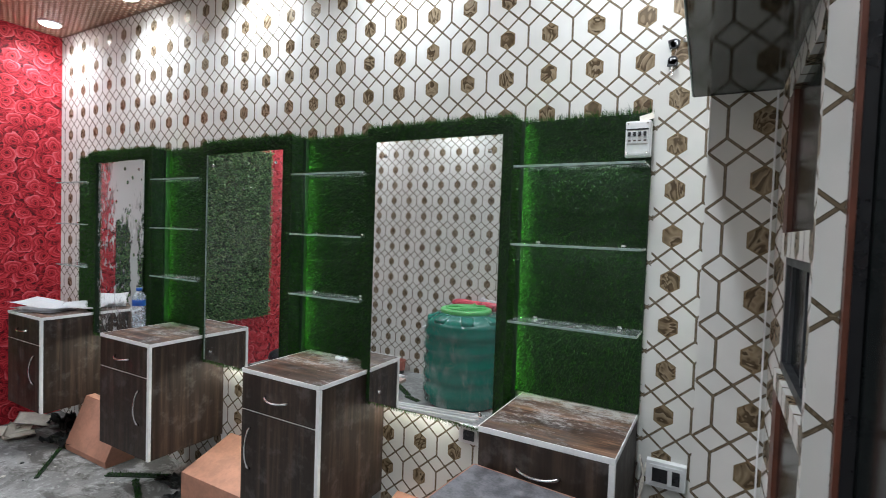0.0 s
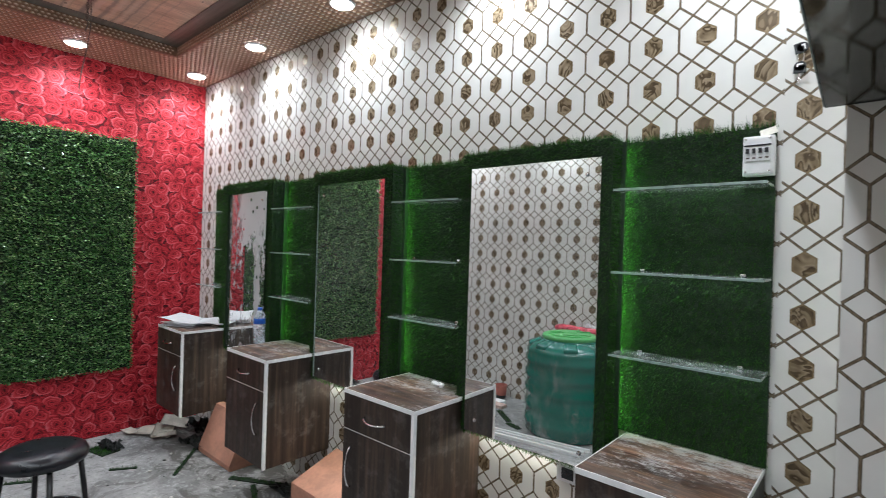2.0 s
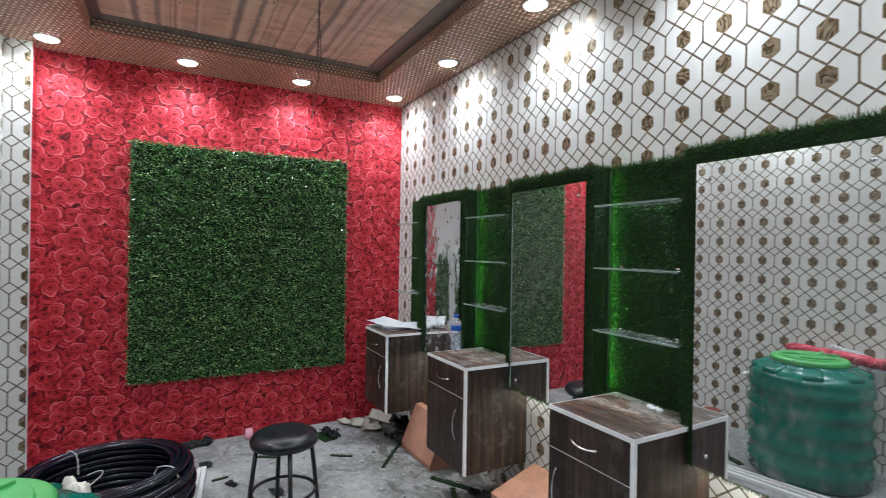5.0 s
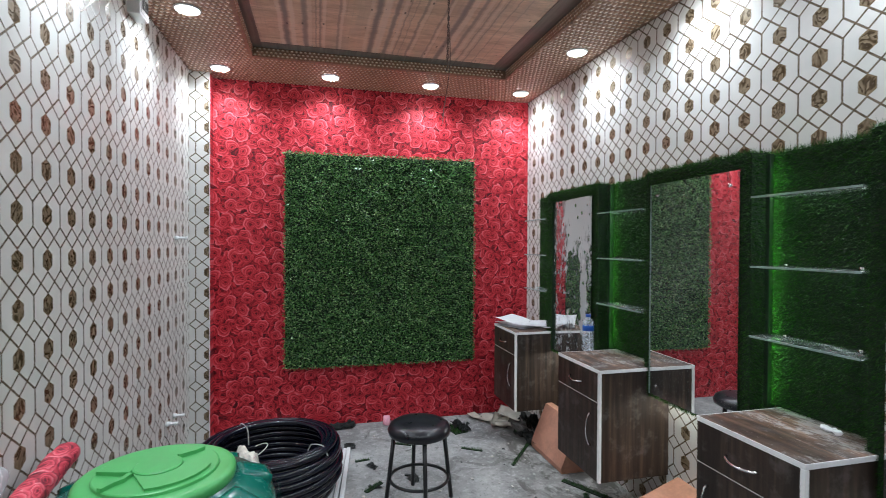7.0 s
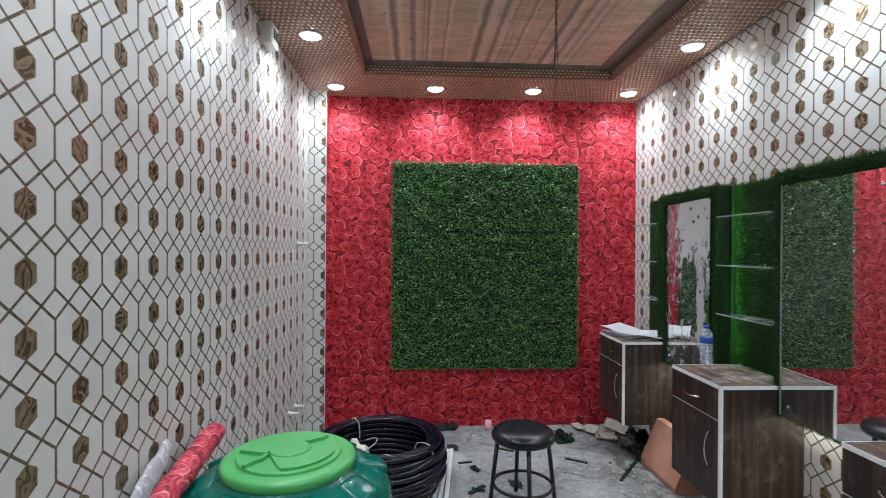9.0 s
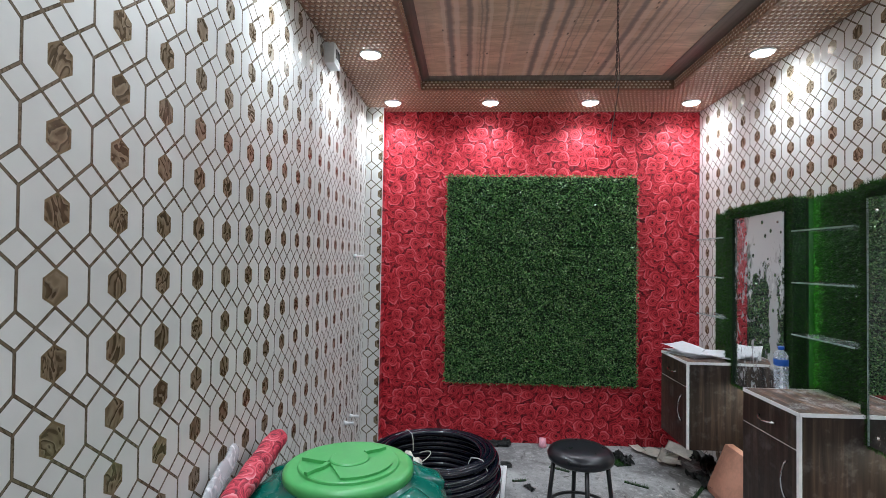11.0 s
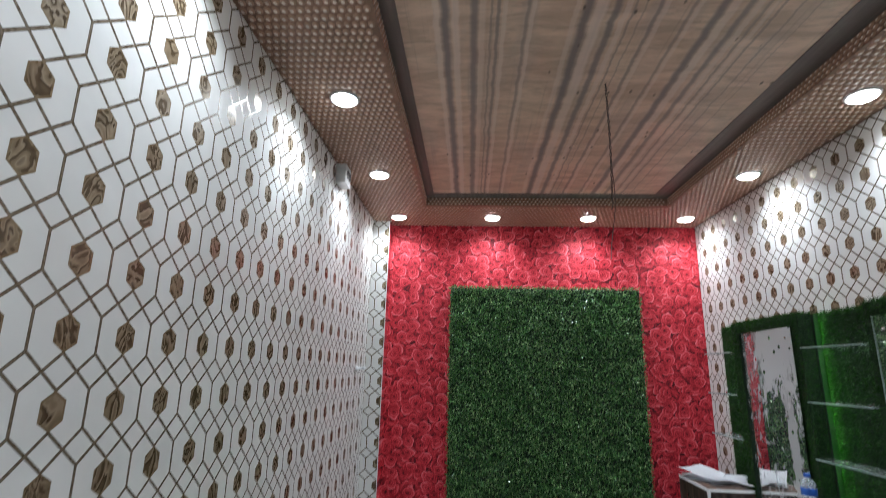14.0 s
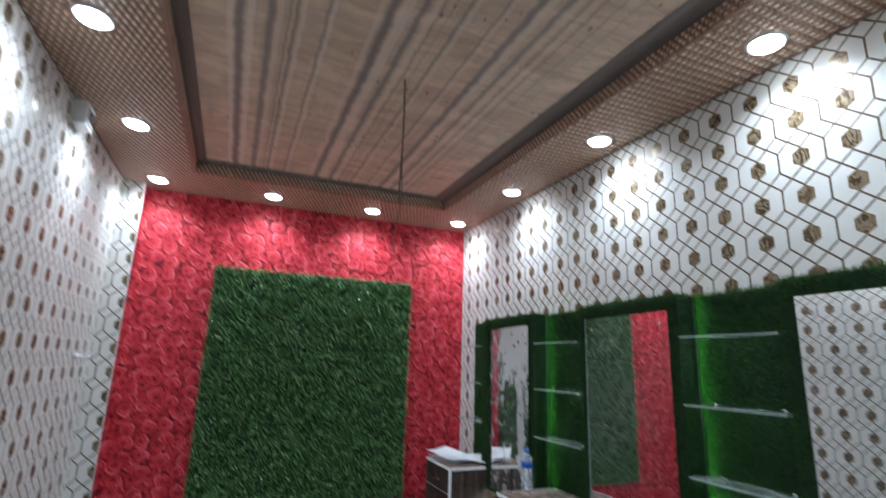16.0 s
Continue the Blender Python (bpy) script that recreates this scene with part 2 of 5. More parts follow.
def laminate(name, along, base, deep, light, dust=0.0):
    """Printed wood laminate with long streaks along one axis; dust: plaster powder on it."""
    n = Nodes(name)
    p = n.place()
    thin = [34.0, 34.0, 34.0]
    thin[along] = 1.7
    streak = n.noise(n.scaled(p, *thin), 1.0, 5.0, 0.62, 0.5)
    wide = [13.0, 13.0, 13.0]
    wide[along] = 0.6
    board = n.noise(n.scaled(p, *wide), 1.3, 3.0, 0.5, 0.8)
    col = n.ramp(streak, (0.30, deep), (0.5, base), (0.72, light))
    col = n.mix(n.step(board, 0.40, 0.58), n.mix(0.68, col, deep), col)
    if dust:
        spots = n.math("ADD", n.math("MULTIPLY", n.noise(p, 9.0, 4.0, 0.6), 0.42), n.math("MULTIPLY", n.noise(n.scaled(p, 0.45, 1.0, 1.0), 75.0, 6.0, 0.8), 0.58))
        y = n.node("ShaderNodeSeparateXYZ", 1, None, i0=p)
        spots = n.math("ADD", spots, n.step(y, 1.60, 1.95, -0.02, 0.075))
        grime = n.noise(n.scaled(p, 0.5, 1.6, 1.0), 11.0, 5.0, 0.7, 0.6)
        col = n.mix(n.math("MULTIPLY", n.step(grime, 0.50, 0.62), 0.75), col, (0.022, 0.015, 0.011))
        m = n.math("MULTIPLY", n.step(spots, 0.50, 0.61), dust)
        col = n.mix(m, col, (0.62, 0.61, 0.59))
        col = n.mix(n.math("MULTIPLY", n.step(n.noise(p, 4.0, 3.0), 0.45, 0.7), 0.16), col, (0.30, 0.27, 0.24))
    smear = n.noise(p, 14.0, 5.0, 0.65)
    col = n.mix(n.math("MULTIPLY", n.step(smear, 0.50, 0.70), 0.13), col, (0.36, 0.33, 0.33))
    n.bump(streak, 0.06, 0.001)
    return n.done(col, n.step(smear, 0.3, 0.7, 0.42, 0.60), 0.0, Specular_IOR_Level=0.35)


def concrete():
    n = Nodes("bare_concrete")
    p = n.place()
    big, mid, fine = n.noise(p, 1.6, 5.0, 0.6, 0.4), n.noise(p, 7.0, 6.0, 0.65), n.noise(p, 60.0, 5.0, 0.7)
    col = n.ramp(big, (0.30, (0.12, 0.119, 0.117)), (0.5, (0.255, 0.252, 0.247)), (0.7, (0.39, 0.386, 0.377)))
    col = n.mix(n.math("MULTIPLY", n.step(mid, 0.52, 0.68), 0.6), col, (0.36, 0.358, 0.35))
    col = n.mix(n.math("MULTIPLY", n.step(n.noise(p, 3.1, 4.0, 0.7, 1.0), 0.56, 0.66), 0.7), col, (0.11, 0.105, 0.10))
    col = n.mix(n.math("MULTIPLY", n.step(fine, 0.54, 0.70), 0.6), col, (0.12, 0.115, 0.11))
    grit = n.noise(p, 24.0, 8.0, 0.75, 0.6)
    col = n.mix(n.math("MULTIPLY", n.step(grit, 0.53, 0.62), 0.55), col, (0.44, 0.437, 0.43))
    col = n.mix(n.math("MULTIPLY", n.step(grit, 0.46, 0.36), 0.6), col, (0.10, 0.098, 0.095))
    y = n.node("ShaderNodeSeparateXYZ", 1, None, i0=p)
    mud = n.math("ADD", n.noise(n.scaled(p, 1.0, 1.7, 1.0), 3.2, 6.0, 0.68, 1.2), n.step(y, 1.05, 1.75, -0.06, 0.12))
    col = n.mix(n.math("MULTIPLY", n.step(mud, 0.55, 0.66), 0.8), col, (0.060, 0.054, 0.048))
    speck = n.node("ShaderNodeTexVoronoi", "Distance", None, Vector=p, Scale=55.0)
    col = n.mix(n.math("MULTIPLY", n.step(speck, 0.10, 0.18, 1.0, 0.0), n.step(mid, 0.45, 0.55)), col, (0.05, 0.05, 0.048))
    n.bump(n.math("ADD", mid, n.math("MULTIPLY", fine, 0.6)), 0.5, 0.006)
    return n.done(col, n.step(mid, 0.3, 0.7, 0.75, 0.95))


STRIPES = ((-0.101, 0.017, 0.85), (0.013, 0.015, 0.75), (0.080, 0.005, 0.5), (0.106, 0.007, 0.65), (0.218, 0.007, 0.5), (0.440, 0.018, 0.85), (0.545, 0.014, 0.75), (0.610, 0.005, 0.5),
           (0.648, 0.004, 0.35), (0.702, 0.008, 0.6), (0.825, 0.007, 0.5), (0.930, 0.017, 0.8), (1.022, 0.012, 0.65), (1.088, 0.006, 0.5), (1.140, 0.006, 0.5), (1.205, 0.005, 0.4), (1.268, 0.004, 0.3))
PALE = ((-0.135, 0.010, 0.5), (-0.060, 0.012, 0.6), (0.045, 0.010, 0.4), (0.130, 0.008, 0.5), (0.238, 0.007, 0.5), (0.400, 0.009, 0.4), (0.487, 0.018, 0.6), (0.585, 0.010, 0.5), (0.725, 0.008, 0.4), (0.845, 0.007, 0.4), (0.968, 0.014, 0.5), (1.055, 0.010, 0.4), (1.112, 0.008, 0.35))


def tray_paper():
    """Paper printed as old boards that run along x."""
    n = Nodes("board_print_paper")
    p = n.place()
    y = n.node("ShaderNodeSeparateXYZ", 1, None, i0=p)
    ragged = n.math("MULTIPLY", n.math("SUBTRACT", n.noise(n.scaled(p, 5.0, 1.0, 1.0), 2.0, 5.0, 0.7), 0.5), 0.030)
    yy = n.math("ADD", n.math("ADD", y, ragged), n.math("MULTIPLY", n.math("SUBTRACT", n.noise(p, 0.5, 1.0), 0.5), 0.012))
    thin = n.noise(n.scaled(p, 0.9, 60.0, 1.0), 1.0, 4.0, 0.6, 0.1)
    cloud = n.noise(n.scaled(p, 9.0, 3.0, 1.0), 1.0, 5.0, 0.6, 0.8)
    ripple = n.noise(n.scaled(p, 34.0, 5.0, 1.0), 1.0, 4.0, 0.65, 1.2)
    patch = n.noise(n.scaled(p, 1.6, 7.0, 1.0), 1.0, 3.0, 0.5)
    col = n.mix(n.step(cloud, 0.34, 0.66), (0.59, 0.42, 0.305), (0.79, 0.590, 0.45))
    col = n.mix(n.math("MULTIPLY", n.step(ripple, 0.48, 0.66), 0.42), col, (0.36, 0.265, 0.195))
    col = n.mix(n.math("MULTIPLY", n.step(patch, 0.48, 0.62), 0.32), col, (0.45, 0.37, 0.31))
    col = n.mix(n.math("MULTIPLY", n.step(thin, 0.56, 0.68), 0.20), col, (0.25, 0.20, 0.165))
    for middle, half, strength in PALE:
        away = n.math("ABSOLUTE", n.math("SUBTRACT", yy, middle))
        col = n.mix(n.step(away, half * 0.7, half * 1.6, strength, 0.0), col, (0.82, 0.685, 0.60))
    for middle, half, strength in STRIPES:
        away = n.math("ABSOLUTE", n.math("SUBTRACT", yy, middle))
        col = n.mix(n.step(away, half * 0.30, half * 1.55, strength, 0.0), col, (0.215, 0.180, 0.174))
    knots = n.node("ShaderNodeTexVoronoi", "Distance", None, Vector=n.scaled(p, 6.0, 14.0, 1.0), Scale=1.0)
    col = n.mix(n.step(knots, 0.05, 0.12, 0.8, 0.0), col, (0.07, 0.055, 0.045))
    n.bump(n.math("ADD", thin, ripple), 0.15, 0.001)
    return n.done(col, 0.5)


def mirror_material(name, dirt, smeared=False):
    n = Nodes(name)
    p = n.place()
    haze = n.noise(p, 3.0, 5.0, 0.7)
    z = n.node("ShaderNodeSeparateXYZ", 2, None, i0=p)
    m = n.math("ADD", n.math("MULTIPLY", n.step(haze, 0.35, 0.75), dirt), dirt * 0.35)
    m = n.math("MULTIPLY", m, n.step(n.math("ADD", z, n.math("MULTIPLY", haze, 0.4)), 1.15, 1.75, 0.35, 1.25))
    if smeared:
        x = n.node("ShaderNodeSeparateXYZ", 0, None, i0=p)
        drip = n.noise(n.scaled(p, 15.0, 1.0, 5.5), 1.0, 5.0, 0.72, 2.2)
        blot = n.noise(n.scaled(p, 9.0, 1.0, 9.0), 1.0, 4.0, 0.6, 1.0)
        edge = n.math("ADD", z, n.math("ADD", n.math("MULTIPLY", n.math("SUBTRACT", drip, 0.5), 0.9), n.math("MULTIPLY", n.math("SUBTRACT", blot, 0.5), 0.5)))
        ragged = n.math("ADD", x, n.math("MULTIPLY", n.math("SUBTRACT", n.noise(n.scaled(p, 7.0, 1.0, 4.0), 1.0, 4.0, 0.65, 1.5), 0.5), 0.55))
        top = n.math("MULTIPLY", n.step(edge, 1.40, 1.52), n.step(ragged, -3.54, -3.44, 0.22, 0.80))
        wave = n.math("ADD", x, n.math("MULTIPLY", n.math("SUBTRACT", blot, 0.5), 0.18))
        streak = n.math("MULTIPLY", n.step(n.math("ABSOLUTE", n.math("ADD", wave, 3.19)), 0.035, 0.060, 0.62, 0.0), n.step(z, 0.86, 0.98))
        smudge = n.math("MULTIPLY", n.step(n.math("ADD", n.math("MULTIPLY", drip, 0.6), n.math("MULTIPLY", blot, 0.4)), 0.53, 0.58), 0.45)
        paste = n.math("MAXIMUM", top, n.math("MAXIMUM", streak, smudge))
        holes = n.node("ShaderNodeTexVoronoi", "Distance", None, Vector=n.scaled(p, 1.0, 0.0, 1.0), Scale=13.0)
        m = n.math("MAXIMUM", m, n.math("MULTIPLY", paste, n.step(holes, 0.13, 0.19)))
    dustc = n.node("ShaderNodeBsdfDiffuse", 0, None, Color=(0.78, 0.78, 0.79))
    n.link((0.86, 0.88, 0.87), n.bsdf.inputs["Base Color"])
    n.link(1.0, n.bsdf.inputs["Metallic"]), n.link(0.012, n.bsdf.inputs["Roughness"])
    mixed = n.node("ShaderNodeMixShader", 0, None, i0=m, i1=n.bsdf.outputs[0], i2=dustc)
    n.link(mixed, n.tree.nodes["Material Output"].inputs[0])
    return n.mat


def dusty_glass():
    """Clear shelf glass with plaster dust on it."""
    n = Nodes("dusty_shelf_glass")
    n.done((0.92, 0.98, 0.96), 0.02, 0.0, Transmission_Weight=1.0, IOR=1.5)
    dust = n.node("ShaderNodeBsdfDiffuse", 0, None, Color=(0.60, 0.64, 0.62))
    m = n.step(n.noise(n.place(), 22.0, 6.0, 0.7), 0.42, 0.75, 0.03, 0.34)
    n.link(n.node("ShaderNodeMixShader", 0, None, i0=m, i1=n.bsdf.outputs[0], i2=dust), n.tree.nodes["Material Output"].inputs[0])
    return n.mat


def thin_plastic(name, tint, lo, hi):
    """A thin clear skin: mostly see-through, hazy only along its creases."""
    n = Nodes(name)
    n.done(tint, 0.18)
    crease = n.noise(n.place(False), 20.0, 3.0, 0.5, 1.5)
    n.bump(crease, 0.4, 0.004)
    clear = n.node("ShaderNodeBsdfTransparent", 0, None, Color=(0.95, 0.97, 0.98))
    m = n.step(crease, 0.5, 0.72, lo, hi)
    n.link(n.node("ShaderNodeMixShader", 0, None, i0=m, i1=clear, i2=n.bsdf.outputs[0]), n.tree.nodes["Material Output"].inputs[0])
    return n.mat


def wrapped_plastic():
    """Dark green moulded plastic, scuffed."""
    n = Nodes("dark_green_plastic")
    p = n.place(False)
    scuff = n.noise(p, 30.0, 5.0, 0.7)
    col = n.mix(n.noise(p, 5.0), (0.002, 0.105, 0.076), (0.004, 0.160, 0.118))
    col = n.mix(n.math("MULTIPLY", n.step(scuff, 0.64, 0.74), 0.18), col, (0.22, 0.40, 0.34))
    n.bump(n.noise(p, 9.0, 2.0), 0.25, 0.008)
    return n.done(col, n.step(scuff, 0.3, 0.7, 0.14, 0.30))


def glossy_film():
    """Loose clear wrapping film: see-through, with mirror-like glints on its folds."""
    n = Nodes("clear_wrap")
    p = n.place(False)
    fold = n.noise(n.scaled(p, 1.0, 1.0, 0.35), 9.0, 3.0, 0.5, 1.2)
    small = n.noise(n.scaled(p, 1.0, 1.0, 0.6), 34.0, 3.0, 0.6, 1.0)
    bump = n.node("ShaderNodeBump", 0, None, Strength=0.8, Distance=0.02, Height=n.math("ADD", fold, n.math("MULTIPLY", small, 0.25)))
    clear = n.node("ShaderNodeBsdfTransparent", 0, None, Color=(0.96, 0.98, 0.97))
    shine = n.node("ShaderNodeBsdfGlossy", 0, None, Color=(0.95, 0.97, 0.97), Roughness=0.09, Normal=bump)
    n.link(n.node("ShaderNodeMixShader", 0, None, i0=n.step(fold, 0.45, 0.75, 0.02, 0.24), i1=clear, i2=shine), n.tree.nodes["Material Output"].inputs[0])
    return n.mat


def smoked_glass():
    """Dark tinted sheet glass, dusty, that shows what lies behind it dimly."""
    n = Nodes("smoked_glass")
    n.done((0.075, 0.075, 0.070), 0.5)
    clear = n.node("ShaderNodeBsdfTransparent", 0, None, Color=(0.27, 0.27, 0.26))
    shine = n.node("ShaderNodeBsdfGlossy", 0, None, Color=(0.8, 0.8, 0.8), Roughness=0.06)
    dust = n.step(n.noise(n.place(), 9.0, 6.0, 0.7), 0.45, 0.75, 0.05, 0.28)
    glassy = n.node("ShaderNodeMixShader", 0, None, i0=0.05, i1=clear, i2=shine)
    n.link(n.node("ShaderNodeMixShader", 0, None, i0=dust, i1=glassy, i2=n.bsdf.outputs[0]), n.tree.nodes["Material Output"].inputs[0])
    return n.mat


def glow(name, color, strength):
    n = Nodes(name)
    return n.done((0.9, 0.9, 0.9), 0.4, 0.0, Emission_Color=color, Emission_Strength=strength)


M = {
    "paper_north": wallpaper("hexagon_paper_north", 0, -0.338, 2.243, 0.1722, 0.1548),
    "paper_south": wallpaper("hexagon_paper_south", 0, -1.368, 1.939, 0.1832, 0.1601, lean=0.015),
    "paper_west": wallpaper("hexagon_paper_west", 1, -0.710, 1.611, 0.1800, 0.1568),
    "paper_pier": wallpaper("hexagon_paper_pier", 0, 0.010, 1.634, 0.1760, 0.1540),
    "paper_east": wallpaper("hexagon_paper_east", 1, 1.56, 1.634, 0.1760, 0.1540),
    "paper_splay": wallpaper("hexagon_paper_splay", 1, 1.585, 1.560, 0.1760, 0.1540),
    "paper_jamb": wallpaper("hexagon_paper_jamb", 0, 0.110, 1.6085, 0.1760, 0.1570),
    "paper_strip": wallpaper("hexagon_paper_strip", 0, -0.224, 1.641, 0.1722, 0.1548),
    "roses": roses(),
    "roses_roll": roses("rose_paper_of_roll", 0.32, True),
    "turf": grass_material("artificial_turf", (0.0012, 0.0090, 0.0008), (0.040, 0.145, 0.015), 0.50),
    "leaf": leaf_material(),
    "backing": plain("green_backing", (0.006, 0.022, 0.006), 0.8),
    "wood": laminate("dark_walnut_laminate", 2, (0.043, 0.027, 0.019), (0.014, 0.0095, 0.007), (0.092, 0.060, 0.042)),
    "wood_top": laminate("worn_walnut_top", 0, (0.150, 0.078, 0.046), (0.034, 0.018, 0.012), (0.36, 0.21, 0.125), 0.48),
    "edge": plain("white_edge_band", (0.84, 0.835, 0.83), 0.4, 0.0, 0.05),
    "floor": concrete(),
    "tray": tray_paper(),
    "cream_paper": plain("cream_paper", (0.72, 0.68, 0.60), 0.8, 0.0, 0.12, 14.0),
    "cloth": plain("pale_cloth", (0.66, 0.61, 0.53), 0.9, 0.0, 0.25, 30.0),
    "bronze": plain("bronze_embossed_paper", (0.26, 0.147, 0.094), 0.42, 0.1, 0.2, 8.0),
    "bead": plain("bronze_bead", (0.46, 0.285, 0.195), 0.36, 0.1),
    # pale colour on the bead tops stands in for their highlights
    "bead_glint": plain("bead_highlight", (0.78, 0.68, 0.58), 0.30, 0.1),
    # darker streaked colour that paints the shade at the tray edge
    "dark_board": laminate("tray_edge_shade_strip", 0, (0.225, 0.188, 0.168), (0.165, 0.138, 0.124), (0.28, 0.236, 0.208)),
    "mirror": mirror_material("dusty_mirror", 0.065),
    "mirror_hazy": mirror_material("hazy_mirror", 0.085),
    "mirror_wiped": mirror_material("smeared_mirror", 0.12, True),
    "glass": dusty_glass(),
    "glass_edge": plain("ground_glass_edge", (0.27, 0.34, 0.32), 0.3),
    "smoked": smoked_glass(),
    "chrome": plain("chrome", (0.75, 0.75, 0.76), 0.15, 1.0, 0.03),
    "black_vinyl": plain("black_vinyl", (0.010, 0.010, 0.014), 0.32, 0.0, 0.3, 20.0),
    "black_metal": plain("black_painted_steel", (0.012, 0.012, 0.013), 0.35),
    "cable": plain("black_polythene_pipe", (0.0035, 0.0045, 0.012), 0.20, 0.0, 0.25, 12.0),
    "tank": wrapped_plastic(),
    "lid": plain("light_green_plastic", (0.085, 0.40, 0.115), 0.34, 0.0, 0.07, 6.0),
    "white": plain("white_plastic", (0.74, 0.74, 0.74), 0.35, 0.0, 0.05),
    "black": plain("black_plastic", (0.012, 0.012, 0.014), 0.3),
    "board": plain("red_brown_board", (0.48, 0.235, 0.16), 0.6, 0.0, 0.16, 9.0),
    "clay": plain("red_clay", (0.42, 0.13, 0.10), 0.7, 0.0, 0.2, 20.0),
    "clay_pale": plain("pink_board", (0.50, 0.36, 0.31), 0.7, 0.0, 0.2, 14.0),
    "stone": plain("grey_marbled_laminate", (0.115, 0.112, 0.12), 0.45, 0.0, 0.45, 24.0),
    "paper": plain("white_paper", (0.88, 0.88, 0.89), 0.7, 0.0, 0.03),
    "film": thin_plastic("crumpled_film", (0.80, 0.80, 0.82), 0.45, 0.85),
    "bottle": thin_plastic("clear_bottle", (0.86, 0.92, 1.0), 0.22, 0.55),
    "wrap": glossy_film(),
    "blue": plain("blue_label", (0.02, 0.10, 0.42), 0.4),
    "brown_frame": plain("red_brown_frame", (0.115, 0.036, 0.021), 0.42, 0.0, 0.25, 14.0),
    "aluminium": plain("grey_aluminium", (0.055, 0.058, 0.064), 0.4, 0.4),
    "dark_glass": plain("dark_glass", (0.008, 0.010, 0.010), 0.14, Specular_IOR_Level=0.12),
    "plaster": plain("painted_plaster", (0.55, 0.54, 0.52), 0.8),
    "rubble": plain("broken_plaster", (0.50, 0.47, 0.43), 0.9, 0.0, 0.3),
    "scrap": plain("dark_scrap", (0.035, 0.037, 0.035), 0.7, 0.0, 0.4),
    "wire": plain("grey_wire", (0.13, 0.095, 0.085), 0.6),
    "pink": plain("pink_plastic", (0.75, 0.35, 0.42), 0.4),
    "lamp_face": glow("lamp_face", (0.93, 1.0, 1.04), 30.0),
    "led": glow("green_led_strip", (0.26, 1.0, 0.15), 52.0),
    "led_white": glow("white_led_strip", (0.97, 1.0, 0.90), 62.0),
}


# ---------------------------------------------------------------- mesh tools
def mesh_object(name, bm, material, parent=None, smooth=False):
    data = bpy.data.meshes.new(name)
    bmesh.ops.recalc_face_normals(bm, faces=bm.faces[:])
    bm.to_mesh(data)
    bm.free()
    for m in material if isinstance(material, (list, tuple)) else (material,):
        data.materials.append(M[m])
    if smooth:
        data.polygons.foreach_set("use_smooth", [True] * len(data.polygons))
    ob = new(name, data)
    attach(ob, parent)
    return ob


def attach(ob, parent):
    """Puts a part, built in the room's coordinates, under its thing."""
    if parent is not None:
        ob.parent = parent
        if parent.type == "EMPTY":
            ob.matrix_parent_inverse = Matrix.Translation(-parent.location)


def part(name, bm, material, parent, label="", smooth=False):
    ob = mesh_object(name, bm, material, parent, smooth)
    return tagged(ob, label)


def thing(name, at, label, category, group="", kind=""):
    ob = new(name)
    ob.location = at
    ob.empty_display_size = 0.05
    return tagged(ob, label, category, group, kind)


def box(bm, x0, x1, y0, y1, z0, z1, bevel=0.0, turn=None):
    made = bmesh.ops.create_cube(bm, size=1.0)["verts"]
    m = pose((x0 + x1) / 2, (y0 + y1) / 2, (z0 + z1) / 2) @ Matrix.Diagonal((x1 - x0, y1 - y0, z1 - z0, 1))
    bmesh.ops.transform(bm, matrix=m, verts=made)
    if bevel:
        edges = list({e for v in made for e in v.link_edges})
        made = bmesh.ops.bevel(bm, geom=edges, offset=bevel, segments=2, affect="EDGES", profile=0.7)["verts"]
    if turn is not None:
        bmesh.ops.transform(bm, matrix=turn, verts=made)
    return bm


def boxes(*all_boxes):
    bm = bmesh.new()
    for b in all_boxes:
        box(bm, *b)
    return bm


def lathe(bm, profile, sides=48, at=(0, 0, 0)):
    """Turns a list of (radius, height) round z."""
    rings = []
    for r, z in profile:
        if r < 1e-5:
            rings.append([bm.verts.new((at[0], at[1], at[2] + z))])
        else:
            rings.append([bm.verts.new((at[0] + r * math.cos(6.28319 * i / sides), at[1] + r * math.sin(6.28319 * i / sides), at[2] + z)) for i in range(sides)])
    for a, b in zip(rings, rings[1:]):
        for i in range(sides):
            j = (i + 1) % sides
            if len(a) == 1 and len(b) > 1:
                bm.faces.new((a[0], b[i], b[j]))
            elif len(b) == 1 and len(a) > 1:
                bm.faces.new((a[i], a[j], b[0]))
            elif len(a) > 1:
                bm.faces.new((a[i], a[j], b[j], b[i]))
    return bm


def tube(bm, points, radius, sides=8, closed=False):
    """A round bar along points."""
    pts = [Vector(p) for p in points]
    rings, side = [], None
    for i, p in enumerate(pts):
        nxt = pts[(i + 1) % len(pts)] if closed or i + 1 < len(pts) else p
        prv = pts[i - 1] if closed or i else p
        d = (nxt - prv).normalized()
        if side is None:
            side = d.orthogonal().normalized()
        side = (side - d * side.dot(d)).normalized()
        up = d.cross(side)
        r = radius[i] if isinstance(radius, (list, tuple)) else radius
        rings.append([bm.verts.new(p + r * (math.cos(a) * side + math.sin(a) * up)) for a in (6.28319 * k / sides for k in range(sides))])
    n = len(rings)
    for i in range(n if closed else n - 1):
        a, b = rings[i], rings[(i + 1) % n]
        for k in range(sides):
            bm.faces.new((a[k], a[(k + 1) % sides], b[(k + 1) % sides], b[k]))
    if not closed:
        bm.faces.new(rings[0][::-1]), bm.faces.new(rings[-1])
    return bm


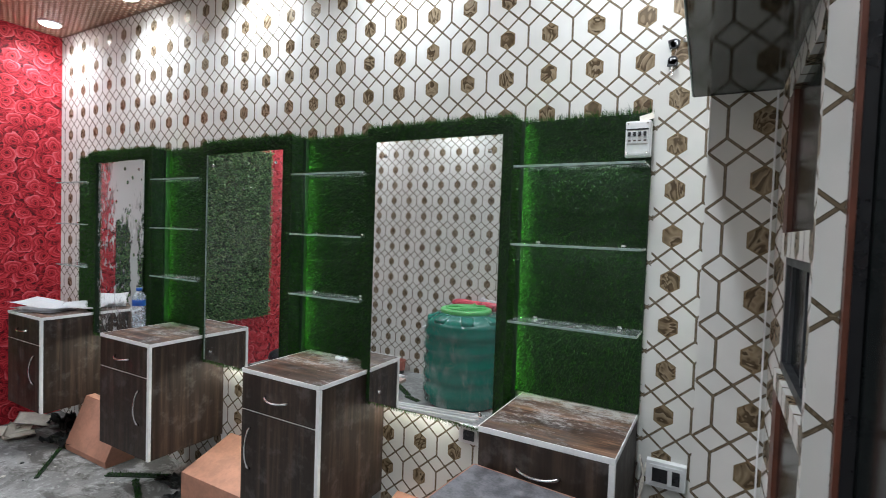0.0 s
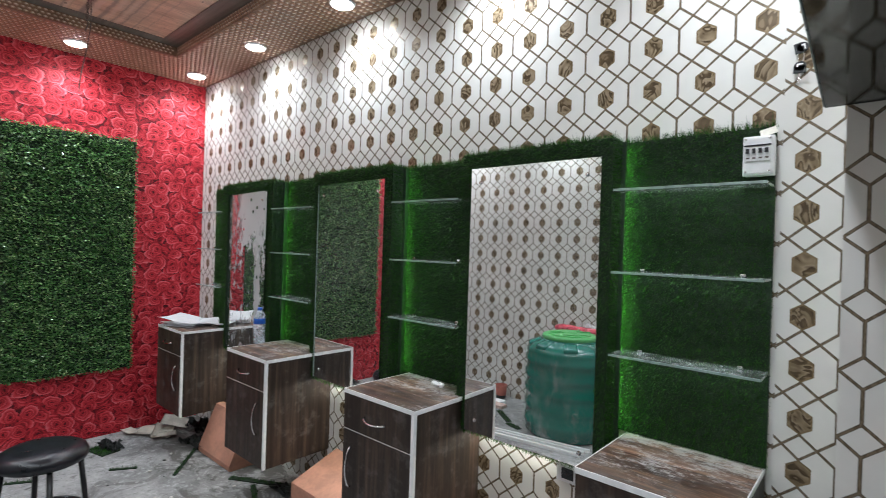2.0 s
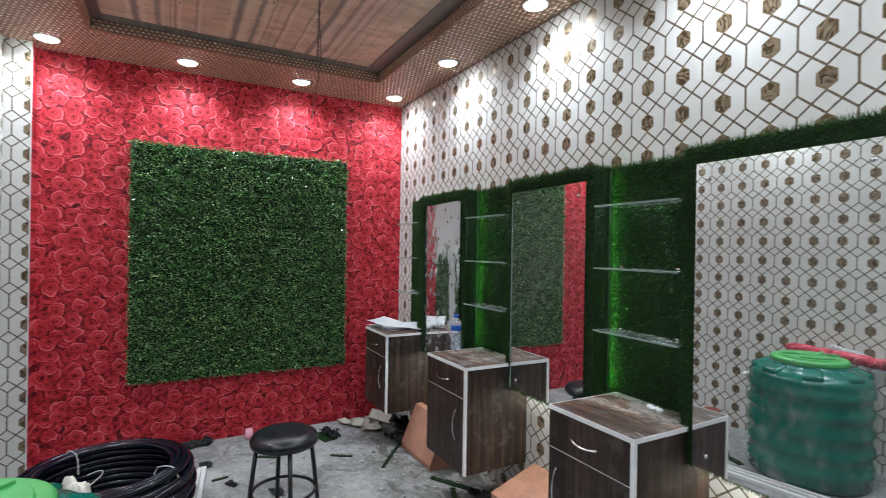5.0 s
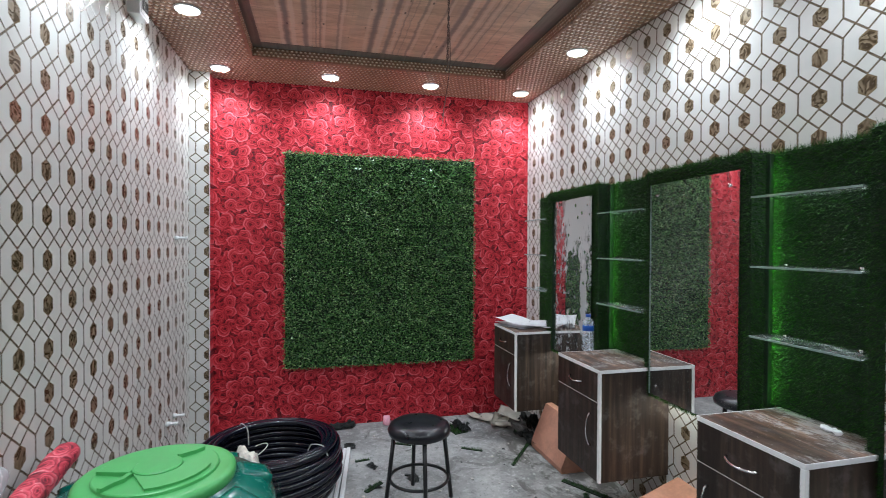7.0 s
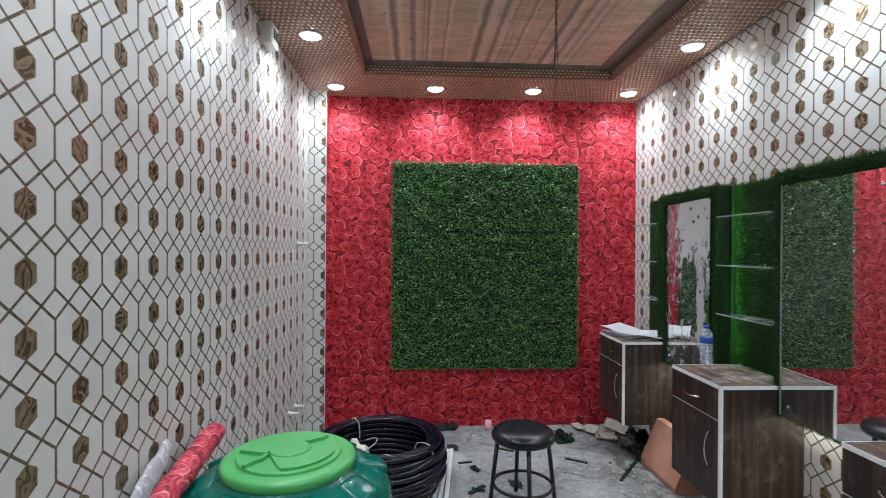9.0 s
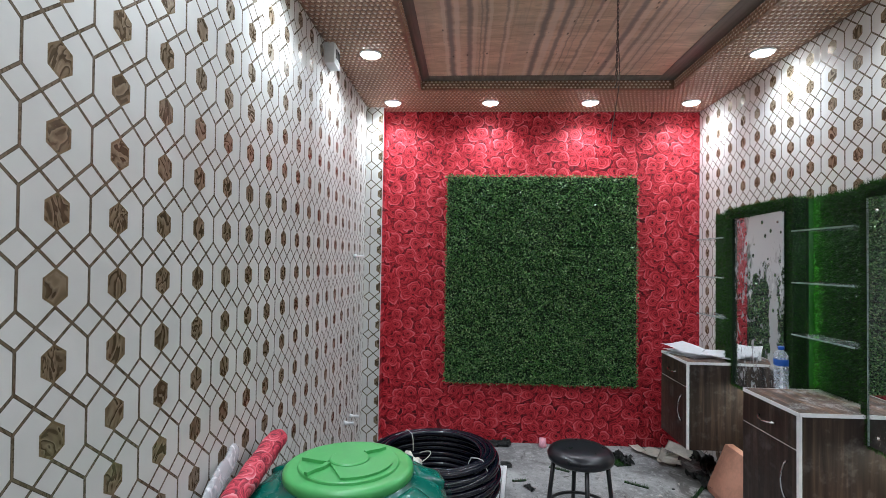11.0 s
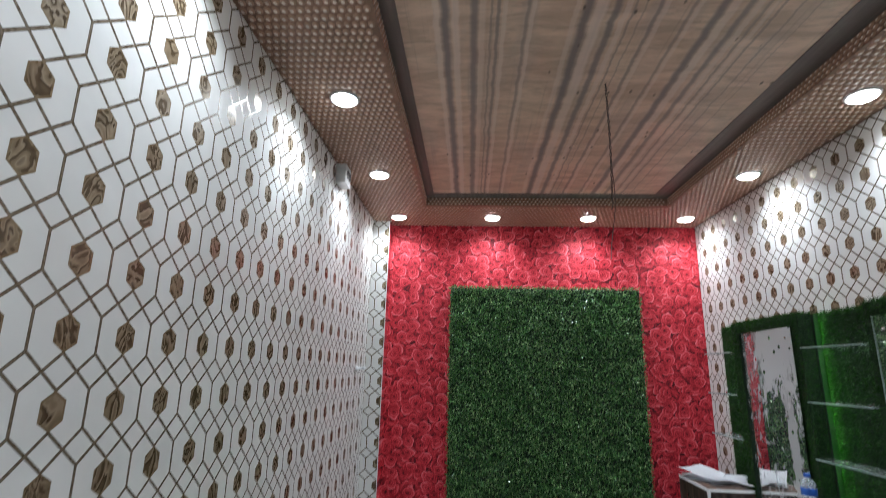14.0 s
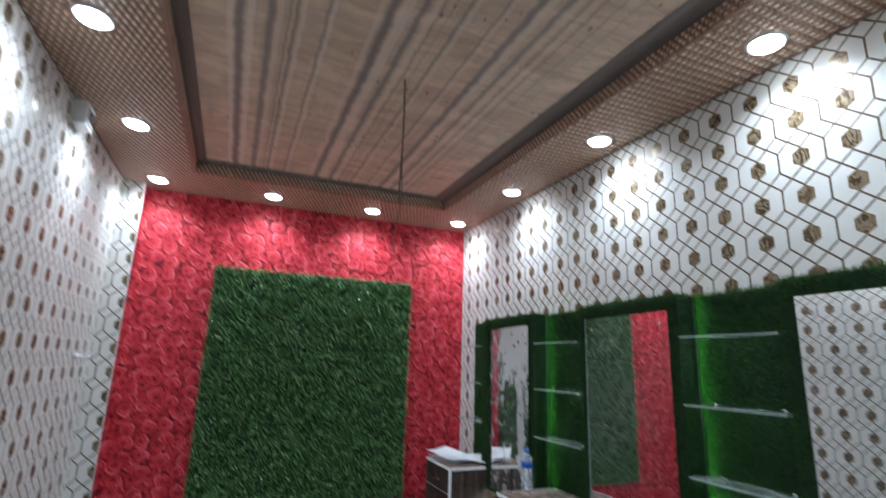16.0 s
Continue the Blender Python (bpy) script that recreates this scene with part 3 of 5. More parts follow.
def prism(bm, outline, x0, x1):
    """An outline of (y, z) drawn out along x."""
    a = [bm.verts.new((x0, y, z)) for y, z in outline]
    b = [bm.verts.new((x1, y, z)) for y, z in outline]
    bm.faces.new(a), bm.faces.new(b[::-1])
    for i in range(len(a)):
        j = (i + 1) % len(a)
        bm.faces.new((a[i], b[i], b[j], a[j]))
    return bm


def array_mesh(name, verts, faces, material):
    """A mesh object from numpy arrays of corners and of equal-sided faces."""
    data = bpy.data.meshes.new(name)
    k = faces.shape[1]
    data.vertices.add(len(verts)), data.loops.add(faces.size), data.polygons.add(len(faces))
    data.vertices.foreach_set("co", verts.astype(np.float32).ravel())
    data.loops.foreach_set("vertex_index", faces.astype(np.int32).ravel())
    data.polygons.foreach_set("loop_start", np.arange(0, faces.size, k, dtype=np.int32))
    data.update(calc_edges=True)
    data.materials.append(M[material])
    return new(name, data)


def turf(name, patches, parent, label, spacing=0.0044, length=0.0135, width=0.0020, droop=0.35, material="turf", seed=1):
    """Blades on flat patches (corner, along, across, out of the surface), as one tuft of many."""
    rng = np.random.default_rng(seed)
    allv = []
    for o, u, v, n in patches:
        o, u, v, n = (np.array(q, float) for q in (o, u, v, n))
        lu, lv = np.linalg.norm(u), np.linalg.norm(v)
        nu, nv = max(1, int(lu / spacing)), max(1, int(lv / spacing))
        a, b = np.meshgrid((np.arange(nu) + 0.5) / nu, (np.arange(nv) + 0.5) / nv, indexing="ij")
        a = a.ravel() + rng.normal(0, 0.8 / nu, nu * nv)
        b = b.ravel() + rng.normal(0, 0.8 / nv, nu * nv)
        base = o + a[:, None] * u + b[:, None] * v
        tuft = np.floor(a * lu / 0.013).astype(int) * 131 + np.floor(b * lv / 0.013).astype(int) * 17
        ang = rng.uniform(0, 6.283, 997)[tuft % 997] + rng.normal(0, 0.7, len(base))
        t = np.cos(ang)[:, None] * (u / lu) + np.sin(ang)[:, None] * (v / lv)
        s = np.sin(ang)[:, None] * (u / lu) - np.cos(ang)[:, None] * (v / lv)
        L = length * rng.uniform(0.6, 1.25, len(base))
        lean = rng.normal(0.22, 0.40, len(base))
        tip = base + n * L[:, None] + t * (L * lean)[:, None]
        tip[:, 2] -= droop * L
        w = s * (width / 2)
        allv.append(np.stack([base - w, base + w, tip], 1))
    v = np.concatenate(allv).reshape(-1, 3)
    ob = array_mesh(name, v, np.arange(len(v)).reshape(-1, 3), material)
    attach(ob, parent)
    return tagged(ob, label, kind="stuff")


# ---------------------------------------------------------------- structure
def structure(name, bm, material, label, category):
    return tagged(mesh_object(name, bm, material), label, category, kind="structure")


T = 0.12
structure("floor", boxes((XW - T, XE + 0.6, YS - T, YN + T, -0.1, 0.0)), "floor", "bare grey concrete floor with dust and dark stains", "floor")
structure("wall_north", boxes((XW - T, XE + 0.2, YN, YN + T, 0, ZC + 0.2)), "paper_north", "wall with cream and brown hexagon wallpaper", "wall")
structure("wall_south", boxes((XW - T, XE + 0.2, YS - T, YS, 0, ZC + 0.2)), "paper_south", "wall with cream and brown hexagon wallpaper", "wall")
structure("wall_west", boxes((XW - T, XW, YS, YN, 0, ZC + 0.2)), "roses", "wall covered with red rose wallpaper", "wall")
structure("pillar_west", boxes((XW, -4.30, YS, -0.7065, 0, ZC)), "paper_west", "shallow corner pillar with cream hexagon wallpaper", "pillar")
structure("trim", boxes((-4.318, -4.299, -0.706, -0.703, 0, ZC)), "edge", "thin pale edge strip beside the rose wallpaper", "trim")
structure("trim", boxes((-4.436, -4.319, -0.706, -0.703, 0, ZC)), "roses", "side of the corner pillar with red rose wallpaper", "trim")
structure("pier_north_east", boxes((-0.122, XE + 0.1, 1.62, YN, 0, ZC)), "paper_pier", "projecting pier with cream and brown hexagon wallpaper", "pier")
structure("trim", boxes((XE - 0.013, XE - 0.009, 1.612, 1.6195, 0, 1.861)), "edge", "raised white paper edge at the corner of the pier", "trim")

# front wall: a window beside the pier, then the doorway
JX = 0.0735
structure("wall_east", boxes(
    (XE + 0.024, JX, 1.475, 1.529, 0, ZC),
    (XE, JX, 1.004, 1.03, 0, ZC),
    (XE, JX, 1.03, 1.475, 1.805, ZC),
    (XE + 0.02, JX + 0.1, -0.45, 0.996, 2.06, ZC),
    (XE + 0.02, JX + 0.1, YS, -0.45, 0, ZC)), "paper_east", "front wall with cream hexagon wallpaper and openings", "wall")
splay = bmesh.new()
low = [splay.verts.new((x, y, 0.0)) for x, y in ((XE + 0.0005, 1.619), (JX, 1.619), (JX, 1.53), (XE + 0.022, 1.53))]
high = [splay.verts.new((v.co.x, v.co.y, ZC)) for v in low]
splay.faces.new(low), splay.faces.new(high)
for i in range(4):
    splay.faces.new((low[i], low[(i + 1) % 4], high[(i + 1) % 4], high[i]))
structure("pier_reveal", splay, "paper_splay", "splayed reveal with cream hexagon wallpaper beside the window", "reveal")
structure("trim", boxes((XE - 0.0005, JX, 1.000, 1.0035, 0, ZC)), "paper_jamb", "door reveal wrapped in cream hexagon wallpaper", "reveal")
structure("trim", boxes((XE + 0.001, JX - 0.001, 1.031, 1.474, 1.447, 1.498)), "paper_east", "wallpapered rail over a small window", "rail")
structure("window_sill", boxes((XE + 0.001, JX - 0.001, 1.031, 1.474, 1.147, 1.189)), "paper_east", "wallpapered sill under a small window", "sill")
structure("wall_strip", boxes((-0.287, -0.1225, YN - 0.004, YN - 0.0005, 0, ZC)), "paper_strip", "overlapping strip of cream hexagon wallpaper", "wall")
canopy = bmesh.new()
low = [canopy.verts.new((x, y, 1.862)) for x, y in ((-0.163, 1.618), (-0.147, 0.985), (XE - 0.001, 0.985), (XE - 0.001, 1.618))]
high = [canopy.verts.new((v.co.x, v.co.y, 1.870)) for v in low]
canopy.faces.new(low), canopy.faces.new(high)
for i in range(4):
    canopy.faces.new((low[i], low[(i + 1) % 4], high[(i + 1) % 4], high[i]))
over_door = thing("glass_canopy", (XE, 1.3, 1.862), "dark smoked glass canopy fixed over the front window", "canopy")
part("pane", canopy, "smoked", over_door)
rim = bmesh.new()
tube(rim, [(-0.1645, 1.617, 1.866), (-0.1485, 0.986, 1.866)], 0.0022, 6)
part("edge", rim, "glass_edge", over_door, "polished glass edge")

window_1 = thing("window_1", (XE, 1.2, 1.19), "small sliding window with grey aluminium frame", "window", kind="structure")
wz0, wz1 = 1.190, 1.446
part("window_frame", boxes((XE + 0.012, XE + 0.036, 1.450, 1.474, wz0, wz1), (XE + 0.012, XE + 0.036, 1.031, 1.05, wz0, wz1),
                           (XE + 0.012, XE + 0.036, 1.051, 1.449, wz0, wz0 + 0.02), (XE + 0.012, XE + 0.036, 1.051, 1.449, wz1 - 0.018, wz1)), "aluminium", window_1)
part("sash", boxes((XE + 0.020, XE + 0.034, 1.425, 1.449, wz0 + 0.021, wz1 - 0.019), (XE + 0.020, XE + 0.034, 1.22, 1.235, wz0 + 0.021, wz1 - 0.019)), "aluminium", window_1)
part("pane", boxes((XE + 0.027, XE + 0.032, 1.051, 1.424, wz0 + 0.021, wz1 - 0.019)), "dark_glass", window_1, "dark window glass at night")
for z0, z1 in ((1.499, 1.804), (0.0, 1.146)):
    fixed = thing("fixed_window", (XE, 1.2, z0), "fixed dark glass panel in a red-brown wooden frame", "window", "panes of the front", "structure")
    part("frame", boxes((XE + 0.002, XE + 0.012, 1.400, 1.474, z0, z1), (XE + 0.010, XE + 0.030, 1.031, 1.05, z0, z1)), "brown_frame", fixed)
    part("pane", boxes((XE + 0.011, XE + 0.015, 1.051, 1.399, z0, z1)), "dark_glass", fixed)
door_1 = thing("door_1", (JX, 0.3, 0.0), "dark glass front door in a red-brown frame", "door", kind="structure")
part("frame", boxes((JX + 0.0005, JX + 0.008, 0.984, 0.999, 0, 2.059), (JX + 0.0005, JX + 0.008, -0.449, -0.41, 0, 2.059)), "brown_frame", door_1)
part("rebate", boxes((JX + 0.0085, JX + 0.024, 0.984, 0.999, 0, 2.059), (JX + 0.0085, JX + 0.024, -0.449, -0.41, 0, 2.059)), "black", door_1, "dark rebate of the frame")
part("leaf", boxes((JX + 0.026, JX + 0.034, -0.409, 0.999, 0.0, 2.059)), "dark_glass", door_1)

# ceiling: a lower border round a shallow tray
cx0, cx1, cy0, cy1 = COVE
border = structure("ceiling", boxes(
    (XW, cx0, YS, YN, ZC, ZC + 0.15), (cx1, XE, YS, YN, ZC, ZC + 0.15),
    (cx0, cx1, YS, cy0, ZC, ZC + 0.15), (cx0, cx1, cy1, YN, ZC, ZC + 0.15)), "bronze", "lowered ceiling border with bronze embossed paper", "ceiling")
structure("ceiling_tray", boxes((cx0 - 0.05, cx1 + 0.05, cy0 - 0.05, cy1 + 0.05, ZT, ZT + 0.01)), "tray", "recessed ceiling tray with old board print paper", "ceiling")
# three dark strips draw the shade just inside the tray opening
structure("trim", boxes((cx0 + 0.001, cx1 - 0.001, cy0 + 0.001, -0.283, ZT - 0.004, ZT - 0.0005)), "dark_board", "dark strip drawn as shade along the edge of the ceiling tray", "trim")
structure("trim", boxes((cx0 + 0.001, cx1 - 0.001, 1.395, cy1 - 0.001, ZT - 0.004, ZT - 0.0005)), "dark_board", "dark strip drawn as shade along the edge of the ceiling tray", "trim")
structure("trim", boxes((cx0 + 0.001, -3.785, -0.282, 1.394, ZT - 0.004, ZT - 0.0005)), "dark_board", "dark strip drawn as shade along the edge of the ceiling tray", "trim")
structure("ceiling_slab", boxes((XW - T, XE + 0.2, YS - T, YN + T, ZC + 0.151, ZC + 0.3)), "plaster", "plain slab above the false ceiling", "ceiling")


def beads():
    """Raised oval beads of the embossed border paper, their flat tops coloured pale as highlights, in staggered rows.
    """
    k = 8
    ring = [(math.cos(6.28319 * i / k), math.sin(6.28319 * i / k)) for i in range(k)]
    base = np.array([(c, s, 0) for c, s in ring] + [(0.80 * c, 0.80 * s, -0.6) for c, s in ring] + [(0.52 * c, 0.52 * s, -0.96) for c, s in ring] + [(0, 0, -1.0)])
    tri = [t for q in (0, k) for i in range(k) for t in ((q + i, q + (i + 1) % k, q + k + i), (q + (i + 1) % k, q + k + (i + 1) % k, q + k + i))]
    tri = np.array(tri + [(2 * k + i, 2 * k + (i + 1) % k, 3 * k) for i in range(k)])
    top = np.array([(0.50 * c, 0.50 * s, -1.0) for c, s in ring] + [(0.40 * c, 0.40 * s, -1.12) for c, s in ring])
    cap = np.array([(i, (i + 1) % k, k + i) for i in range(k)] + [((i + 1) % k, k + (i + 1) % k, k + i) for i in range(k)] + [(k, k + i, k + i + 1) for i in range(1, k - 1)])
    spots = []
    dx, dy = 0.0415, 0.0305
    for i in range(int((XE - 0.2 - XW) / dx)):
        for j in range(int((YN - YS) / dy)):
            x, y = XW + 0.02 + i * dx, YS + 0.014 + (j + 0.5 * (i % 2)) * dy
            inside = cx0 - 0.012 < x < cx1 + 0.012 and cy0 - 0.010 < y < cy1 + 0.010
            near_lamp = any((x - a) ** 2 + (y - b) ** 2 < 0.082**2 for a, b in LAMPS)
            if not inside and not near_lamp and x < -0.2 and y < YN - 0.014:
                spots.append((x, y, ZC))
    size = np.array((0.0185, 0.0140, 0.0062))
    lips = []
    for row in range(3):
        z = ZC + 0.013 + 0.021 * row
        lips += [((cx0, cy0 + 0.02 + (i + 0.5 * (row % 2)) * 0.0305, z), (2, 1, 0), (-1, 1, 1)) for i in range(int((cy1 - cy0) / 0.0305) - 1)]
        lips += [((cx0 + 0.02 + (i + 0.5 * (row % 2)) * 0.0305, y, z), (1, 2, 0), (1, f, 1)) for y, f in ((cy0, -1), (cy1, 1)) for i in range(int((cx1 - cx0) / 0.0305) - 1)]
    for name, unit, faces, material, label in (("bead", base, tri, "bead", "rows of small raised bronze beads"), ("bead_glint", top, cap, "bead_glint", "pale caps painted as highlights on the small beads")):
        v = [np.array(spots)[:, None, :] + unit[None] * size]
        for at, order, sign in lips:
            if order == (2, 1, 0):
                turned = np.stack([-unit[:, 2] * 0.0055, unit[:, 1] * 0.0125, unit[:, 0] * 0.0085], 1)
            else:
                turned = np.stack([unit[:, 1] * 0.0125, unit[:, 2] * 0.0055 * sign[1], unit[:, 0] * 0.0085], 1)
            v.append((np.array(at) + turned)[None])
        v = np.concatenate(v)
        f = (np.arange(len(v))[:, None, None] * len(unit) + faces[None]).reshape(-1, 3)
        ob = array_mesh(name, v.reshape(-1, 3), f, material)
        attach(ob, border)
        tagged(ob, label, kind="stuff")


beads()


def downlight():
    ob = thing("downlight", (0, 0, 0), "round recessed white ceiling lamp, lit", "ceiling lamp", "lamps round the border")
    part("rim", lathe(bmesh.new(), [(0.060, -0.007), (0.063, -0.010), (0.068, -0.008), (0.072, -0.001), (0.060, -0.001), (0.060, -0.007)], 32), "white", ob, smooth=True)
    part("diffuser", lathe(bmesh.new(), [(0.0, -0.022), (0.026, -0.021), (0.044, -0.018), (0.054, -0.013), (0.0585, -0.007), (0.059, -0.001)], 32), "lamp_face", ob)
    return ob


first = downlight()
first.location = (*LAMPS[0], ZC)
for x, y in LAMPS[1:]:
    copy_thing(first, pose(x, y, ZC))

# ---------------------------------------------------------------- mirror wall
ZTOP, ZBOT = 1.842, 0.730


def mirror_unit(x0, x1, m0, m1, glass, label, lean=0.0):
    """A grass-covered box on the wall with a mirror on its face and a light strip behind its edge."""
    ob = thing("wall_mirror", ((x0 + x1) / 2, 1.9, 0.715), label, "mirror", "mirrors on the long wall")
    f, b = 1.822, 1.955                    # face and back of the box
    e = 0.010
    part("box", boxes((x0 + e, x1 - e, f + 0.022, b, 0.722, 1.905)), "backing", ob)
    for rail in ((x0 + e, m0 - 0.005, f, f + 0.0215, 0.722, 1.905), (m1 + 0.002, x1 - e, f, f + 0.0215, 0.722, 1.905), (m0 - 0.0045, m1 + 0.0015, f, f + 0.0215, ZTOP + 0.001, 1.905)):
        part("rail", boxes(rail), "backing", ob)
    turf("turf", [
        ((x0 + e, f, 0.722), (m0 - x0 - e, 0, 0), (0, 0, 1.183), (0, -1, 0)),
        ((m1, f, 0.722), (x1 - e - m1, 0, 0), (0, 0, 1.183), (0, -1, 0)),
        ((m0, f, ZTOP), (m1 - m0, 0, 0), (0, 0, 1.905 - ZTOP), (0, -1, 0)),
        ((m0, f, 0.722), (m1 - m0, 0, 0), (0, 0, 0.006), (0, -1, 0)),
        ((x0 + e, f, 0.722), (0, b - f, 0), (0, 0, 1.183), (-1, 0, 0)),
        ((x1 - e, f, 0.722), (0, 1.892 - f, 0), (0, 0, 1.183), (1, 0, 0)),
        ((x0 + e, f, 0.722), (x1 - x0 - 2 * e, 0, 0), (0, 0.05, 0), (0, 0, -1)),
    ], ob, "dark green artificial grass trim", seed=int(-x0 * 100))
    turf("turf_edge", [((x0 + e, f, 1.904), (x1 - x0 - 2 * e, 0, 0), (0, b - f, 0), (0, 0, 1)), ((x0 + e, f, 1.893), (x1 - x0 - 2 * e, 0, 0), (0, 0, 0.012), (0, -0.75, 0.65))], ob, "longer upright grass along the top", 0.0052, 0.024, 0.0022, 0.0, seed=int(-x0 * 31))
    swing = math.sin(radians(lean)) * (m1 - m0)
    sheet_bm = boxes((0, m1 - m0, -0.006, 0, ZBOT, ZTOP))
    bmesh.ops.transform(sheet_bm, matrix=pose(m0, f - 0.001 + swing * 0.72, 0, 0, 0, -lean), verts=sheet_bm.verts[:])
    part("glass", sheet_bm, glass, ob, "silvered mirror sheet")
    if lean < 2:
        part("glass_edge", boxes((m0 - 0.003, m0 - 0.0005, f - 0.004, f - 0.001, ZBOT, ZTOP)), "glass_edge", ob, "pale ground edge of the mirror")
    for x in (m0 + 0.05, m1 - 0.05):
        for z in (ZBOT + 0.05, ZTOP - 0.06):
            stud = bmesh.new()
            lathe(stud, [(0, 0.006), (0.006, 0.005), (0.0085, 0.0), (0.0085, -0.001)], 16)
            bmesh.ops.transform(stud, matrix=pose(x, f - 0.0075 + swing * 0.72 - math.sin(radians(lean)) * (x - m0), z, 90, 0, 0), verts=stud.verts[:])
            part("stud", stud, "chrome", ob, smooth=True)
    # added sheet that blocks the direct view of the light strip
    part("strip_blocker", boxes((x1 - e + 0.0005, x1 + 0.010, 1.893, 1.896, 0.86, 1.90)), "backing", ob, "thin green blocker added to hide the light strip")
    part("light_strip", boxes((x1 - e + 0.001, x1 - e + 0.006, 1.8965, 1.8985, 0.87, 1.89)), "led", ob, "lit strip turned to the wall")
    part("light_strip", boxes((x0 + 0.06, x1 - 0.06, 1.935, 1.950, 0.7185, 0.7215)), "led_white", ob, "lit strip under the box")
    return ob


mirror_unit(-3.757, -3.020, -3.655, -3.090, "mirror_wiped", "mirror smeared with white paste in a green grass frame", 3.0)
mirror_unit(-2.571, -1.875, -2.515, -1.935, "mirror", "tall dusty mirror in a green artificial grass frame", 0.9)
mirror_unit(-1.442, -0.752, -1.373, -0.800, "mirror_hazy", "tall dusty mirror in a green artificial grass frame", -0.9)


def glass_shelf(x0, x1, z):
    ob = thing("glass_shelf", ((x0 + x1) / 2, 1.94, z), "clear glass wall shelf with a pale ground edge", "shelf", "glass shelves in the grass niches")
    pane = part("pane", box(bmesh.new(), x0, x1, 1.808, 1.938, z - 0.004, z + 0.004, 0.0012), "glass", ob)
    pane.visible_shadow = False
    part("ground_edge", box(bmesh.new(), x0, x1, 1.8045, 1.8075, z - 0.004, z + 0.004, 0.001), "glass_edge", ob, "pale ground front edge")
    for x in (x0 + 0.07, x1 - 0.07):
        part("clip", box(bmesh.new(), x - 0.008, x + 0.008, 1.905, 1.935, z + 0.005, z + 0.014, 0.003), "chrome", ob)


BAYS = [(-4.116, -3.760), (-3.017, -2.574), (-1.872, -1.445), (-0.749, -0.302)]
for x0, x1 in BAYS:
    panel = thing("grass_niche", ((x0 + x1) / 2, 1.95, 0.862), "niche back covered with dark green artificial grass", "grass panel", "grass niches")
    part("board", boxes((x0 - (0.0125 if x0 > -4 else 0.0), x1, 1.936, 1.954, 0.862, 1.905)), "backing", panel)
    x0 -= 0.012 if x0 > -4 else 0.0
    turf("turf", [((x0, 1.936, 0.862), (x1 - x0, 0, 0), (0, 0, 1.043), (0, -1, 0))], panel, "short dark green artificial grass", seed=int(-x0 * 77))
    turf("turf_edge", [((x0, 1.930, 1.904), (x1 - x0, 0, 0), (0, 0.024, 0), (0, 0, 1)), ((x0, 1.934, 1.893), (x1 - x0, 0, 0), (0, 0, 0.012), (0, -0.75, 0.65))], panel, "longer upright grass along the top", 0.0048, 0.024, 0.0022, 0.0, seed=int(-x0 * 13))
    for z in (1.720, 1.437, 1.153):
        glass_shelf(x0 + (0.012 if x0 > -4 else -0.03), x1, z)


def arc_handle(bm, a, b, out, r=0.005):
    """A bowed bar handle from a to b, standing out along out."""
    a, b, out = Vector(a), Vector(b), Vector(out)
    tube(bm, [a + (b - a) * t + out * (0.028 * math.sin(math.pi * t) ** 0.6) for t in np.linspace(0, 1, 15)], [r * (1.25 if i in (0, 1, 13, 14) else 0.9) for i in range(15)], 10)
    return bm


def cabinet(x0, x1, handle_right):
    """A wall-hung cabinet: a drawer over a door, with white edge bands."""
    y0, y1, z0, z1 = 1.530, 1.957, 0.265, 0.860
    ob = thing("wall_cabinet", ((x0 + x1) / 2, 1.9, z0), "dark walnut laminate wall cabinet with drawer and white edges", "cabinet", "cabinets under the niches")
    part("body", boxes((x0, x1, y0 + 0.018, y1, z0, z1 - 0.017, )), "wood", ob)
    part("worktop", box(bmesh.new(), x0 + 0.001, x1 - 0.001, y0 + 0.003, y1, z1 - 0.0165, z1, 0.001), "wood_top", ob, "worn wood-grain top with plaster dust")
    part("edge_strip", box(bmesh.new(), x0 - 0.001, x1 + 0.001, y0 - 0.001, y0 + 0.002, z1 - 0.017, z1 + 0.001, 0.0006), "edge", ob)
    part("edge_strip", box(bmesh.new(), x1 - 0.0005, x1 + 0.002, y0 + 0.0025, y1, z1 - 0.017, z1 + 0.001, 0.0006), "edge", ob)
    part("edge_strip", box(bmesh.new(), x0 - 0.002, x0 + 0.0005, y0 + 0.0025, y1, z1 - 0.017, z1 + 0.001, 0.0006), "edge", ob)
    part("edge_strip", box(bmesh.new(), x1 - 0.0155, x1 + 0.002, y0 - 0.001, y0 + 0.014, z0, z1 - 0.018, 0.0012), "edge", ob)
    part("edge_strip", boxes((x0, x1 - 0.0165, y0 + 0.003, y0 + 0.016, 0.6835, 0.6870)), "edge", ob)
    w = (x0 + x1) / 2 - 0.01
    drawer = part("drawer", box(bmesh.new(), x0 + 0.002, x1 - 0.0165, y0, y0 + 0.017, 0.6885, z1 - 0.0185, 0.001), "wood", ob)
    part("handle", arc_handle(bmesh.new(), (w - 0.068, y0, 0.762), (w + 0.068, y0, 0.762), (0, -1, -0.25)), "chrome", drawer, "bowed chrome handle", smooth=True)
    door = part("door", box(bmesh.new(), x0 + 0.002, x1 - 0.0165, y0, y0 + 0.017, z0 + 0.001, 0.6820, 0.001), "wood", ob)
    hx = x1 - 0.085 if handle_right else x0 + 0.055
    part("handle", arc_handle(bmesh.new(), (hx, y0, 0.435), (hx, y0, 0.615), (0, -1, 0)), "chrome", door, "bowed chrome handle", smooth=True)
    return ob


